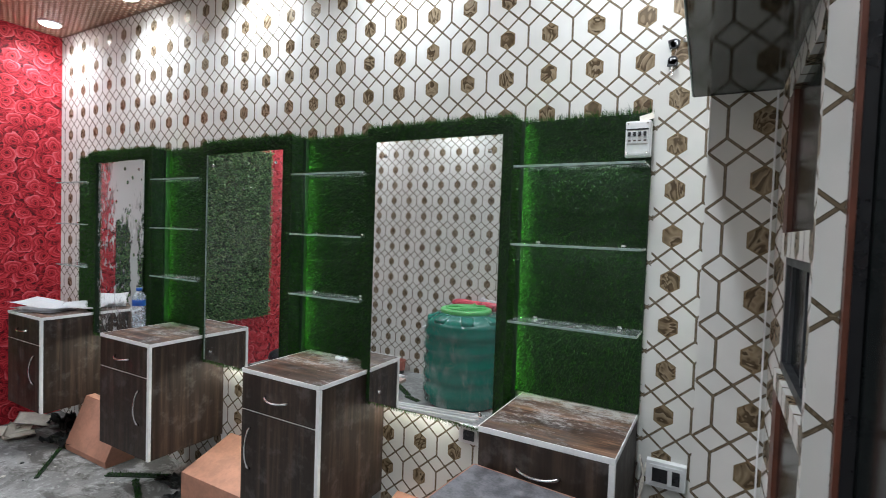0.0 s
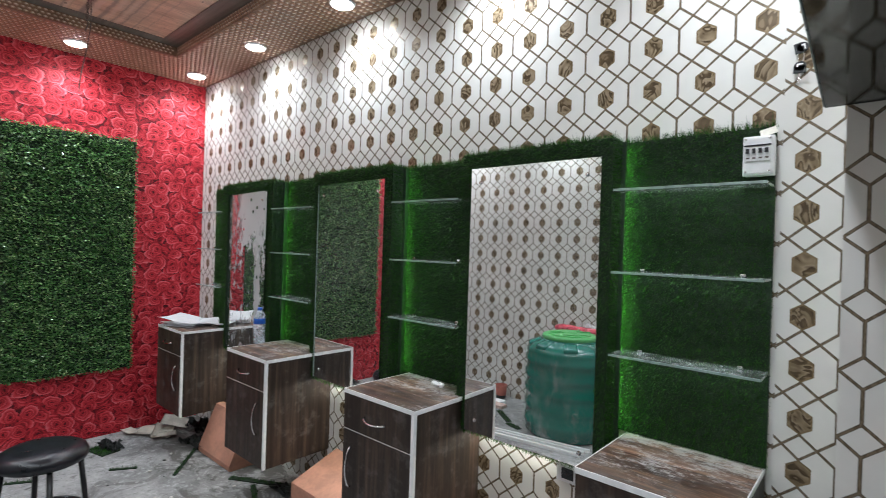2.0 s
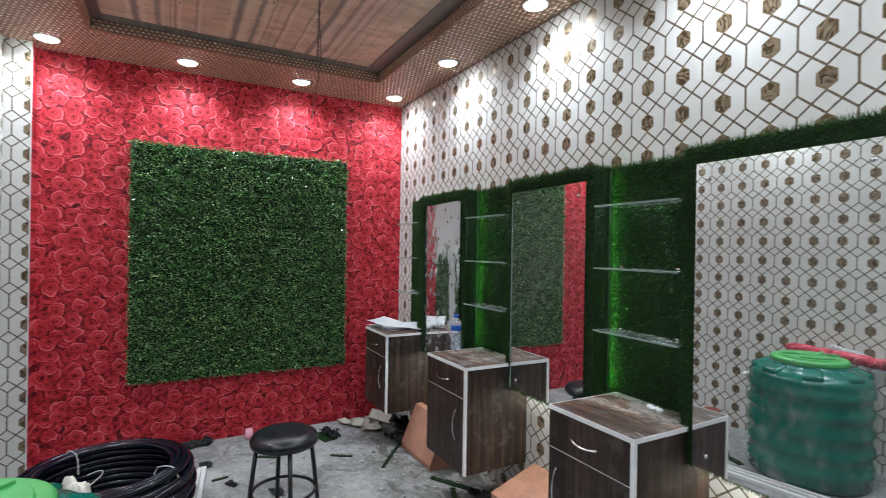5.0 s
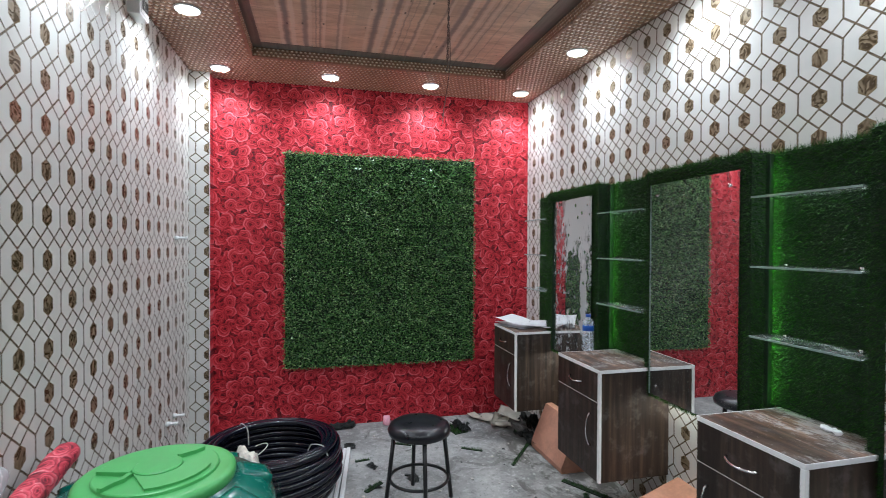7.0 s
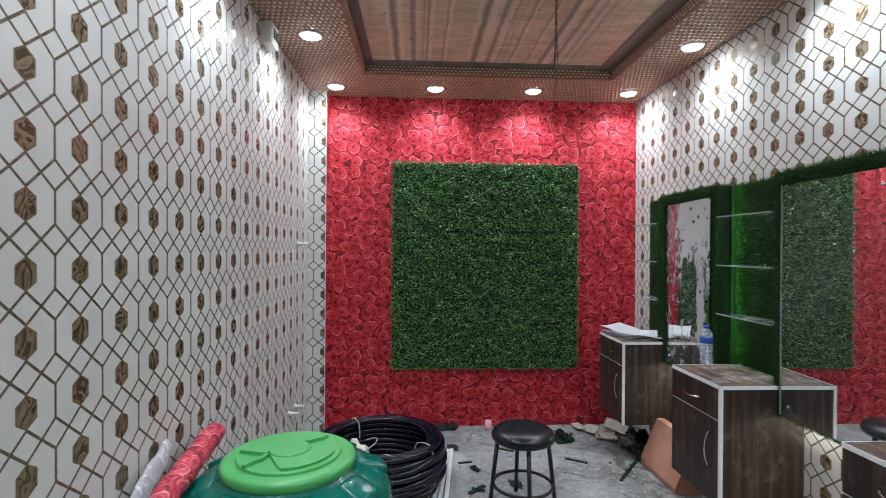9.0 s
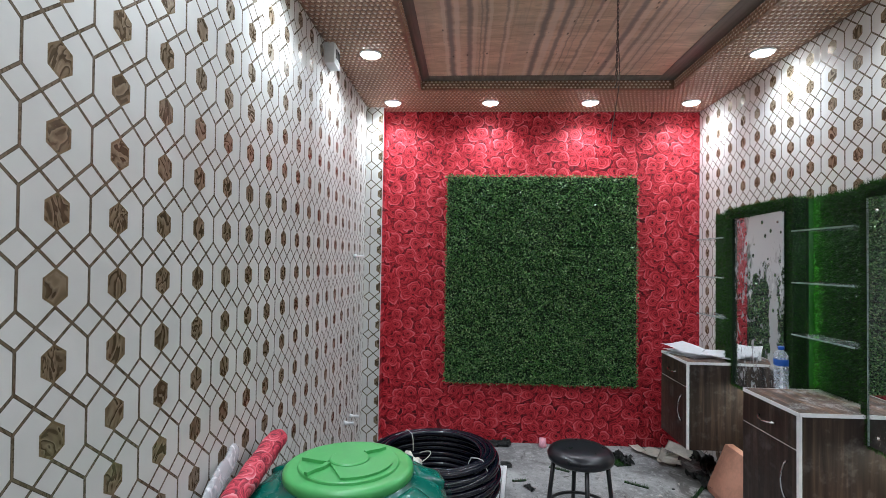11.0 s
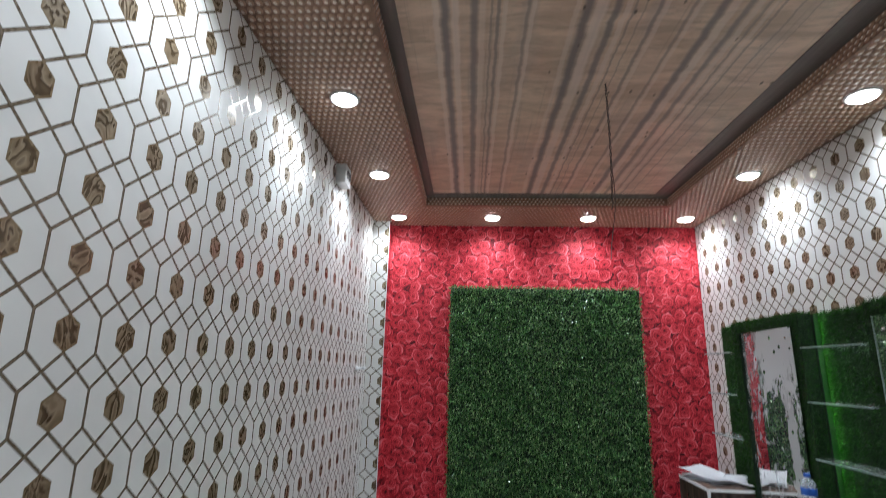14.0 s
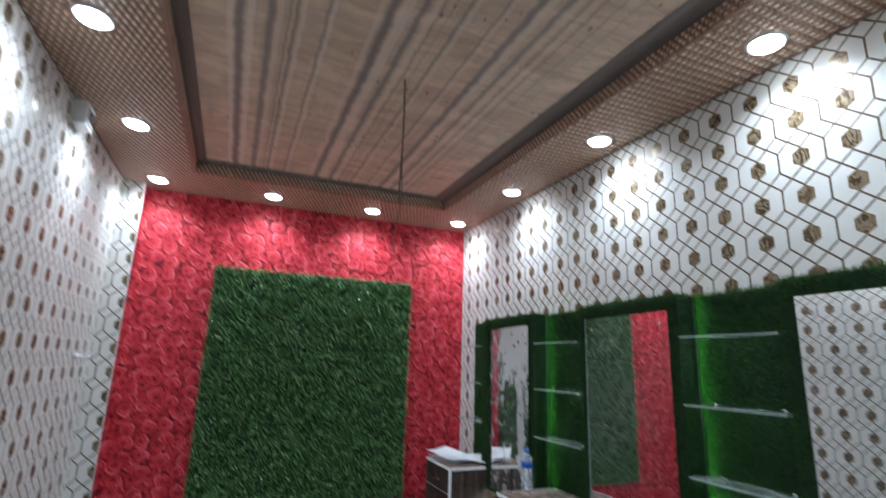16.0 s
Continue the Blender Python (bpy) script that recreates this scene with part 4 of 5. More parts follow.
for x0, x1, right in ((-4.123, -3.672, True), (-2.988, -2.532, True), (-1.842, -1.400, False), (-0.724, -0.306, True)):
    cabinet(x0, x1, right)


def switch_box(name, at, w, h, d, modules, label, face="y-"):
    """A white surface box with black rocker modules; at: middle of its back."""
    x, y, z = at
    s = -1 if face == "y-" else 1
    ob = thing(name, at, label, "switch box")
    ya, yb = sorted((y, y + s * d))
    part("case", box(bmesh.new(), x - w / 2, x + w / 2, ya, yb, z - h / 2, z + h / 2, 0.004), "white", ob)
    yf = y + s * d
    part("plate", box(bmesh.new(), x - w * 0.40, x + w * 0.40, min(yf, yf + s * 0.003), max(yf, yf + s * 0.003), z - h * 0.38, z + h * 0.38, 0.001), "white", ob)
    for cx, cw, ch in modules:
        a, b = sorted((yf + s * 0.0035, yf + s * 0.007))
        part("module", box(bmesh.new(), x + cx - cw / 2, x + cx + cw / 2, a, b, z - ch / 2, z + ch / 2, 0.0015), "black", ob)
    return ob


switch_box("socket_box", (-0.205, YN, 0.672), 0.125, 0.088, 0.03, [(-0.018, 0.048, 0.046), (0.032, 0.024, 0.046)], "white socket box with black modules on wallpaper")
switch_box("socket_box", (-0.945, YN, 0.640), 0.10, 0.075, 0.03, [(0.0, 0.05, 0.042)], "white socket box with black module under the mirror")
switch_box("socket_box", (-3.12, YS, 2.752), 0.13, 0.125, 0.06, [(-0.022, 0.04, 0.055), (0.028, 0.03, 0.055)], "white socket box under the ceiling border", "y+")
switch_box("socket_box", (-1.330, YS, 2.748), 0.13, 0.125, 0.06, [(-0.022, 0.04, 0.055), (0.028, 0.03, 0.055)], "white socket box under the ceiling border", "y+")

breaker = thing("breaker_box", (-0.344, 1.93, 1.765), "white breaker box with four black switches on grass", "breaker box")
part("case", box(bmesh.new(), -0.382, -0.300, 1.895, 1.935, 1.752, 1.872, 0.006), "white", breaker)
part("cover", box(bmesh.new(), -0.378, -0.304, 1.885, 1.8945, 1.756, 1.868, 0.005), "white", breaker)
part("recess", box(bmesh.new(), -0.374, -0.308, 1.882, 1.8849, 1.790, 1.838, 0.001), "plaster", breaker, "grey breaker row")
part("lip", box(bmesh.new(), -0.376, -0.306, 1.878, 1.8849, 1.8385, 1.8425, 0.001), "black", breaker, "dark upper edge of the recess")
for i in range(4):
    x = -0.3725 + i * 0.0163
    module = part("breaker", box(bmesh.new(), x, x + 0.0152, 1.878, 1.8815, 1.794, 1.834, 0.0008), "white", breaker)
    part("lever", box(bmesh.new(), x + 0.003, x + 0.012, 1.869, 1.8775, 1.816, 1.830, 0.001), "black", module)
    part("mark", boxes((x + 0.003, x + 0.012, 1.8770, 1.8777, 1.800, 1.8045)), "wire", module)
for x, z in ((-0.372, 1.762), (-0.310, 1.762), (-0.372, 1.861), (-0.310, 1.861)):
    bm = lathe(bmesh.new(), [(0, 0.002), (0.003, 0.0015), (0.0035, 0.0)], 12)
    bmesh.ops.transform(bm, matrix=pose(x, 1.8848, z, 90, 0, 0), verts=bm.verts[:])
    part("screw", bm, "chrome", breaker)

flap = bmesh.new()
box(flap, -0.340, -0.296, 1.912, 1.9135, 1.874, 1.895, 0.0, pose(-0.32, 1.913, 1.885, -8, -14, 0) @ pose(0.32, -1.913, -1.885))
tagged(mesh_object("paper_flap", flap, "cream_paper"), "torn flap of cream wallpaper over the breaker box", "paper flap")

leads = thing("loose_wires", (-0.285, 1.94, 0.60), "grey and brown wires hanging loose beside the socket", "wires")
for k, (dx, dy, z0) in enumerate(((0.0, 0.0, 0.715), (0.012, -0.006, 0.700), (-0.010, 0.004, 0.690), (0.006, -0.010, 0.725))):
    line = [(-0.288 + dx + 0.008 * math.sin(9 * u + k * 1.7), 1.940 + dy - 0.010 * math.sin(3 * u), z0 - 0.27 * u) for u in np.linspace(0, 1, 16)]
    line += [(-0.270 + 0.004 * k, 1.945, z0 - 0.275)]
    part("wire", tube(bmesh.new(), line, 0.0034, 6), "cloth" if k % 2 else "wire", leads, smooth=True)

keys = thing("key_pair", (-0.25, YN, 2.10), "two black-headed keys hanging from a nail on wallpaper", "keys")
for x, z, turn in ((-0.245, 2.133, 78), (-0.250, 2.077, 4)):
    head = bmesh.new()
    lathe(head, [(0, -0.003), (0.014, -0.003), (0.0155, -0.0015), (0.0155, 0.0015), (0.014, 0.003), (0, 0.003)], 20)
    box(head, -0.0155, 0.0155, -0.020, 0.002, -0.003, 0.003, 0.0012)
    spot = pose(x, YN - 0.010, z, 0, turn, 0) @ pose(0, 0, 0, 90, 0, 0)
    bmesh.ops.transform(head, matrix=spot, verts=head.verts[:])
    head_part = part("key_head", head, "black", keys, "black plastic key head")
    slot = boxes((-0.008, 0.008, 0.004, 0.0075, 0.0032, 0.0042), (-0.008, -0.004, -0.002, 0.0038, 0.0032, 0.0042))
    bmesh.ops.transform(slot, matrix=spot, verts=slot.verts[:])
    part("key_slot", slot, "white", head_part, "pale slot showing the wall behind")
blade = boxes((-0.254, -0.249, YN - 0.011, YN - 0.009, 2.026, 2.0565), (-0.257, -0.2545, YN - 0.011, YN - 0.009, 2.030, 2.036), (-0.257, -0.2545, YN - 0.011, YN - 0.009, 2.041, 2.046))
part("key_blade", blade, "chrome", keys, "bare metal key blade")
part("key_ring", tube(bmesh.new(), [(-0.2485 + 0.008 * math.cos(q), YN - 0.012, 2.106 + 0.017 * math.sin(q)) for q in np.linspace(0, 6.28319, 24, endpoint=False)], 0.0009, 6, True), "chrome", keys)
nail = bmesh.new()
lathe(nail, [(0, 0.0), (0.004, 0.0), (0.004, 0.016), (0.009, 0.017), (0.009, 0.021), (0, 0.022)], 16)
bmesh.ops.transform(nail, matrix=pose(-0.212, YN - 0.004, 2.136, 90, 0, 0), verts=nail.verts[:])
part("nail", nail, "chrome", keys, smooth=True)

# ---------------------------------------------------------------- rose wall
hedge = thing("hedge_panel", (-4.42, 0.635, 0.505), "large square panel of dark green artificial leaves", "leaf panel")
PX = -4.405
part("board", boxes((XW + 0.001, PX, -0.160, 1.430, 0.505, 2.248)), "backing", hedge)


def leaves(y0, y1, z0, z1, x, parent):
    """Sprigs of small folded leaves, most of them lying flat, on mats that meet in faint seams."""
    rng = np.random.default_rng(5)
    n = 62000
    y, z = rng.uniform(y0 - 0.010, y1 + 0.010, n), rng.uniform(z0 - 0.010, z1 + 0.016, n)
    lump = np.array([noise.noise(Vector((a * 16, b * 22, 0.5))) for a, b in zip(y, z)])
    seam = np.minimum(np.abs(z - 1.671), np.abs(z - 1.09)) < 0.005
    keep = (rng.uniform(0, 1, n) < 0.80 + 0.5 * lump) & ~(seam & (rng.uniform(0, 1, n) < 0.75))
    y, z, lump = y[keep], z[keep], lump[keep]
    n = len(y)
    base = np.stack([x + rng.uniform(-0.004, 0.016, n) + 0.016 * np.maximum(lump, 0), y, z], 1)
    ang, tilt = np.where(rng.uniform(0, 1, n) < 0.5, 0.0, np.pi) + rng.normal(0, 0.75, n), rng.uniform(0.15, 1.25, n)
    d = np.stack([np.sin(tilt), np.cos(ang) * np.cos(tilt), np.sin(ang) * np.cos(tilt)], 1)
    s = np.cross(d, np.stack([rng.normal(1.0, 0.6, n), rng.normal(0, 0.5, n), rng.normal(0.5, 0.6, n)], 1))
    s /= np.linalg.norm(s, axis=1, keepdims=True)
    up = np.cross(s, d)
    L, W = rng.uniform(0.011, 0.022, n)[:, None], rng.uniform(0.0038, 0.0068, n)[:, None]
    fold = up * W * rng.uniform(0.0, 0.5, n)[:, None]
    v = np.stack([base, base + d * L * 0.45 + s * W + fold, base + d * L, base + d * L * 0.45 - s * W + fold], 1).reshape(-1, 3)
    ob = array_mesh("leaf", v, np.arange(len(v)).reshape(-1, 4), "leaf")
    attach(ob, parent)
    return tagged(ob, "dense small glossy artificial leaves", kind="stuff")


leaves(-0.160, 1.430, 0.505, 2.248, PX, hedge)

# ---------------------------------------------------------------- floor things
stool = thing("stool", (-3.085, 0.68, 0.0), "round black vinyl stool on four black steel legs", "stool")
sx, sy = -3.085, 0.68
part("seat", lathe(bmesh.new(), [(0, 0.478), (0.10, 0.477), (0.150, 0.470), (0.176, 0.455), (0.187, 0.432), (0.182, 0.408), (0.165, 0.398), (0, 0.398)], 48, (sx, sy, 0)), "black_vinyl", stool, smooth=True)
for k in range(4):
    a = math.pi / 2 * k
    c, s = math.cos(a), math.sin(a)
    part("leg", tube(bmesh.new(), [(sx + 0.150 * c, sy + 0.150 * s, 0.405), (sx + 0.197 * c, sy + 0.197 * s, 0.0)], 0.0125, 10), "black_metal", stool, smooth=True)
part("foot_ring", tube(bmesh.new(), [(sx + 0.172 * math.cos(a), sy + 0.172 * math.sin(a), 0.14) for a in np.linspace(0, 6.28319, 48, endpoint=False)], 0.0095, 8, True), "black_metal", stool, smooth=True)

CX, CY = -3.39, -0.185
coil = thing("pipe_coil", (CX, CY, 0.0), "coil of thick black plastic pipe tied with cord", "pipe coil")
rng = random.Random(4)
slots = []
for level in range(9):
    wide = 0.355 + 0.068 * math.sin(math.pi * (0.16 + 0.80 * (1 - level / 8)))
    for lane in (0, 1, 2) if level % 2 else (2, 1, 0):
        slots.append((wide - 0.034 * lane + rng.uniform(-0.006, 0.006), 0.0185 + 0.0365 * level + rng.uniform(-0.004, 0.004), rng.uniform(0, 6.28), rng.uniform(0.001, 0.007) * level / 4))
pts = []
for i, (r0, z0, ph, tip) in enumerate(slots):
    r1, z1 = slots[min(i + 1, len(slots) - 1)][:2]
    for k in range(44):
        f = max(0.0, (k / 44 - 0.72) / 0.28)
        f = f * f * (3 - 2 * f)
        a = 6.28319 * (k / 44 + 0.32)
        r, z = r0 + (r1 - r0) * f, z0 + (z1 - z0) * f + tip * math.sin(a + ph)
        pts.append((CX + r * math.cos(a), CY + r * math.sin(a), max(0.0185, z)))
part("pipe", tube(bmesh.new(), pts, 0.0180, 10), "cable", coil, smooth=True)
for a in (1.02, 3.75):
    c, s = math.cos(a), math.sin(a)
    loop = [(CX + (0.335 + q * 0.075) * c, CY + (0.335 + q * 0.075) * s, w) for q, w in ((-0.98, 0.22), (-0.92, 0.295), (-0.66, 0.330), (-0.1, 0.338), (0.40, 0.334), (0.72, 0.306), (0.96, 0.25))]
    part("cord", tube(bmesh.new(), loop, 0.0032, 6), "rubble", coil, "pale tie cord")
part("cord", tube(bmesh.new(), [(CX - 0.02 + 0.10 * math.cos(q), CY - 0.12 + 0.13 * math.sin(q) * 0.8, 0.235 + 0.05 * math.sin(q)) for q in np.linspace(0.3, 2.9, 16)], 0.0028, 6), "rubble", coil, "loose end of pale cord")

tank = thing("water_tank", (-1.93, -0.386, 0.0), "dark green plastic water tank with a light green lid", "water tank")
tx, ty = -1.930, -0.386
prof = [(0, 0.004), (0.32, 0.0), (0.345, 0.02)]
for z in (0.08, 0.205, 0.33, 0.455, 0.58):
    prof += [(0.344, z), (0.357, z + 0.014), (0.357, z + 0.050), (0.344, z + 0.064)]
prof += [(0.350, 0.6740), (0.342, 0.6990), (0.31, 0.7340), (0.265, 0.7560), (0.225, 0.7690), (0.215, 0.7940), (0.0, 0.7940)]
part("body", lathe(bmesh.new(), prof, 64, (tx, ty, 0)), "tank", tank, smooth=True)
for k in range(8):
    a = 6.28319 * (k + 0.4) / 8
    m = pose(tx, ty, 0, 0, 0, math.degrees(a))
    part("rib", box(bmesh.new(), 0.225, 0.338, -0.055, 0.055, 0.6960, 0.7520, 0.022, m @ pose(0.295, 0, 0.7340, 0, 20, 0) @ pose(-0.295, 0, -0.7340)), "tank", tank, smooth=True)
wrap = bmesh.new()
lathe(wrap, [(0.360 + 0.004 * math.sin(z * 40), z) for z in np.linspace(0.03, 0.69, 40)], 120, (tx, ty, 0))
for v in wrap.verts:
    out = Vector((v.co.x - tx, v.co.y - ty, 0)).normalized()
    v.co += out * (0.004 + 0.010 * abs(noise.noise(Vector((v.co.x * 16, v.co.y * 16, v.co.z * 3)))))
part("film_wrap", wrap, "wrap", tank, "creased clear plastic wrap", smooth=True)
lid = part("lid", lathe(bmesh.new(), [(0, 0.8108), (0.10, 0.8110), (0.2, 0.8110), (0.206, 0.8108), (0.213, 0.8094), (0.219, 0.8064), (0.2232, 0.8020), (0.2250, 0.7960), (0.2256, 0.7880), (0.2245, 0.7800), (0.2225, 0.7755), (0.219, 0.7725), (0.15, 0.7712), (0, 0.7710)], 96, (tx, ty, 0)), "lid", tank, "light green lid with raised discs", smooth=True)
part("raised_disc", lathe(bmesh.new(), [(0, 0.8205), (0.170, 0.8205), (0.174, 0.8185), (0.176, 0.8112), (0, 0.8112)], 72, (tx, ty, 0)), "lid", lid)
part("raised_disc", lathe(bmesh.new(), [(0, 0.8330), (0.064, 0.8330), (0.069, 0.8305), (0.071, 0.8208), (0, 0.8208)], 56, (tx, ty, 0)), "lid", lid)


def slab(outline, z0, z1):
    """An upright-sided plate from an outline of (x, y)."""
    bm = bmesh.new()
    low = [bm.verts.new((x, y, z0)) for x, y in outline]
    high = [bm.verts.new((x, y, z1)) for x, y in outline]
    bm.faces.new(low), bm.faces.new(high)
    for i in range(len(low)):
        k = (i + 1) % len(low)
        bm.faces.new((low[i], low[k], high[k], high[i]))
    return bm


fan = [(tx + 0.156 * math.cos(radians(d)), ty + 0.156 * math.sin(radians(d))) for d in np.linspace(3, 84, 24)]
fan += [(tx + 0.0715 * math.cos(radians(d)), ty + 0.0715 * math.sin(radians(d))) for d in np.linspace(104, -52, 24)]
part("raised_fan", slab(fan, 0.8208, 0.8285), "lid", lid)
for ridge in (((0.034, -0.066), (0.028, -0.100), (0.016, -0.135), (0.009, -0.163)),
              ((0.045, -0.063), (0.078, -0.072), (0.100, -0.094), (0.133, -0.113)),
              ((-0.064, 0.042), (-0.082, 0.066), (-0.092, 0.084), (-0.118, 0.106))):
    left, right = [], []
    for k, (x, y) in enumerate(ridge):
        (ax, ay), (bx, by) = ridge[max(k - 1, 0)], ridge[min(k + 1, 3)]
        d = math.hypot(bx - ax, by - ay)
        left.append((tx + x - 0.0075 * (by - ay) / d, ty + y + 0.0075 * (bx - ax) / d))
        right.append((tx + x + 0.0075 * (by - ay) / d, ty + y - 0.0075 * (bx - ax) / d))
    part("ridge", slab(left + right[::-1], 0.8208, 0.8325), "lid", lid)


def lumpy_roll(a, b, r, sides=28, steps=44, seed=1, flat=1.0):
    """A loose roll from a to b, dented and creased, wider towards b; flat: how far it is pressed together."""
    bm = bmesh.new()
    a, b = Vector(a), Vector(b)
    d = (b - a).normalized()
    s = Vector((0, 0, 1)).cross(d).normalized()
    u = d.cross(s)
    rings = []
    for i in range(steps + 1):
        t = i / steps
        p = a.lerp(b, t) + 0.006 * noise.noise_vector(Vector((t * 5, seed, 0)))
        ring = []
        for k in range(sides):
            an = 6.28319 * k / sides
            dirn = math.cos(an) * s * flat + math.sin(an) * u
            q = (p + dirn * r) * 13 + Vector((seed * 7, 0, 0))
            crease = abs(noise.noise(q)) + 0.5 * abs(noise.noise(q * 2.3))
            close = min(1.0, 0.55 + 6 * t) * (1 + 0.10 * math.sin(an + 1.0) * (1 - t))
            ring.append(bm.verts.new(p + dirn * r * close * (1.08 - 0.24 * crease)))
        rings.append(ring)
    for x, y in zip(rings, rings[1:]):
        for k in range(sides):
            bm.faces.new((x[k], x[(k + 1) % sides], y[(k + 1) % sides], y[k]))
    bm.faces.new(rings[0][::-1]), bm.faces.new(rings[-1])
    return bm


bundle = bmesh.new()
bmesh.ops.create_icosphere(bundle, subdivisions=4, radius=1.0)
for v in bundle.verts:
    k = 1 + 0.30 * noise.noise(v.co * 2.2) + 0.12 * noise.noise(v.co * 6.0)
    v.co = Vector((-3.36 + 0.11 * k * v.co.x, -0.33 + 0.095 * k * v.co.y, max(0.0, 0.135 + 0.150 * k * v.co.z)))
tagged(mesh_object("cloth_bundle", bundle, "cloth", smooth=True), "crumpled pale cloth bundle inside the pipe coil", "cloth")

roll = mesh_object("wallpaper_roll", lumpy_roll((-2.235, -0.757, 0.790), (-1.58, -0.668, 0.785), 0.039), "roses_roll", smooth=True)
tagged(roll, "crumpled roll of red rose wallpaper on the tank", "wallpaper roll")
fm = lumpy_roll((-1.99, -0.820, 0.818), (-1.62, -0.765, 0.750), 0.042, seed=4, flat=0.42)
film = mesh_object("film_roll", fm, "film", smooth=False)
tagged(film, "crumpled white protective film roll beside the tank", "film roll")

for x0, y0, turn, wide in ((-3.90, 0.318, -6.6, 0.013), (-3.895, 0.292, -7.6, 0.011), (-3.87, 0.266, -8.4, 0.012)):
    strip = bmesh.new()
    box(strip, 0, 2.3, -wide, wide, 0.0, 0.024, 0.002, pose(x0, y0, 0.0, 0, 0, turn))
    tagged(mesh_object("trunking_strip", strip, "white"), "white plastic cable trunking lying on the floor", "trunking", "trunking strips on the floor")


def footrest(x0, x1, outline, label):
    ob = thing("footrest", ((x0 + x1) / 2, 1.85, 0.0), label, "footrest", "sloping footrests between cabinets")
    part("block", prism(bmesh.new(), outline, x0, x1), "board", ob)
    return ob


footrest(-2.455, -1.845, [(1.66, 0.0), (1.66, 0.185), (YN - 0.002, 0.289), (YN - 0.002, 0.0)], "sloping red-brown board footrest against the wall")
footrest(-1.310, -0.735, [(1.66, 0.0), (1.66, 0.185), (YN - 0.002, 0.289), (YN - 0.002, 0.0)], "sloping red-brown board footrest against the wall")
footrest(-3.665, -3.19, [(1.665, 0.0), (1.66, 0.035), (1.78, 0.317), (1.83, 0.317), (1.83, 0.0)], "tilted red-brown footrest block under a cabinet")

table = thing("table", (-0.5, 1.25, 0.0), "table with a grey marbled top before a cabinet", "table")
tm = pose(-0.728, 1.518, 0, 0, 0, -5)
part("tabletop", box(bmesh.new(), 0.0, 0.42, -0.50, 0.0, 0.715, 0.740, 0.002, tm), "stone", table)
part("edge_strip", box(bmesh.new(), -0.003, -0.0005, -0.50, 0.0, 0.715, 0.741, 0.0005, tm), "board", table)
part("edge_strip", box(bmesh.new(), 0.0, 0.42, 0.0005, 0.003, 0.715, 0.741, 0.0005, tm), "board", table)
for x, y in ((0.03, -0.03), (0.39, -0.03), (0.03, -0.47), (0.39, -0.47)):
    part("leg", box(bmesh.new(), x - 0.018, x + 0.018, y - 0.018, y + 0.018, 0.0, 0.714, 0.002, tm), "black_metal", table)

bottle = thing("water_bottle", (-3.0, 1.739, 0.861), "clear plastic water bottle with blue cap and label", "bottle")
prof = [(0, 0.003), (0.030, 0.0), (0.035, 0.006)]
for z in np.arange(0.012, 0.115, 0.013):
    prof += [(0.0355, z), (0.0335, z + 0.0065)]
prof += [(0.0355, 0.12), (0.0345, 0.122), (0.0345, 0.158), (0.0355, 0.160), (0.034, 0.175), (0.024, 0.196), (0.014, 0.206), (0.013, 0.216)]
part("body", lathe(bmesh.new(), prof, 32, (-3.0, 1.739, 0.861)), "bottle", bottle, smooth=True).visible_shadow = False
part("label", lathe(bmesh.new(), [(0.0352, 0.124), (0.0356, 0.125), (0.0356, 0.157), (0.0352, 0.158)], 32, (-3.0, 1.739, 0.861)), "blue", bottle, "blue paper label", smooth=True)
part("cap", lathe(bmesh.new(), [(0.0145, 0.209), (0.0155, 0.210), (0.0155, 0.224), (0.014, 0.226), (0, 0.226)], 24, (-3.0, 1.739, 0.861)), "blue", bottle, "blue screw cap", smooth=True)


def sheet(w, d, lift, seed, steps=14):
    """A curled sheet of paper, with a little thickness."""
    bm = bmesh.new()
    rows = []
    for i in range(steps + 1):
        row = []
        for j in range(steps + 1):
            x, y = (i / steps - 0.5) * w, (j / steps - 0.5) * d
            z = lift * (0.5 + 0.5 * noise.noise(Vector((x * 6, y * 6, seed)))) + 0.35 * lift * (2 * j / steps - 1) ** 2
            row.append(bm.verts.new((x, y, z)))
        rows.append(row)
    for a, b in zip(rows, rows[1:]):
        for j in range(steps):
            bm.faces.new((a[j], b[j], b[j + 1], a[j + 1]))
    bmesh.ops.solidify(bm, geom=bm.faces[:], thickness=0.0015)
    return bm


for k, (x, y, z, a, w, d, lift, tip) in enumerate(((-3.95, 1.66, 0.862, 24, 0.30, 0.22, 0.008, 0), (-3.965, 1.67, 0.872, 20, 0.31, 0.22, 0.012, 0), (-3.955, 1.665, 0.892, 27, 0.33, 0.24, 0.024, 6), (-3.80, 1.79, 0.863, 40, 0.24, 0.17, 0.05, 0))):
    bm = sheet(w, d, lift, k * 3.7)
    bmesh.ops.transform(bm, matrix=pose(x, y, z, 0, tip, a), verts=bm.verts[:])
    tagged(mesh_object("paper_sheet", bm, "paper", smooth=True), "loose curled white sheet of paper on a cabinet", "paper", "papers on the cabinet")

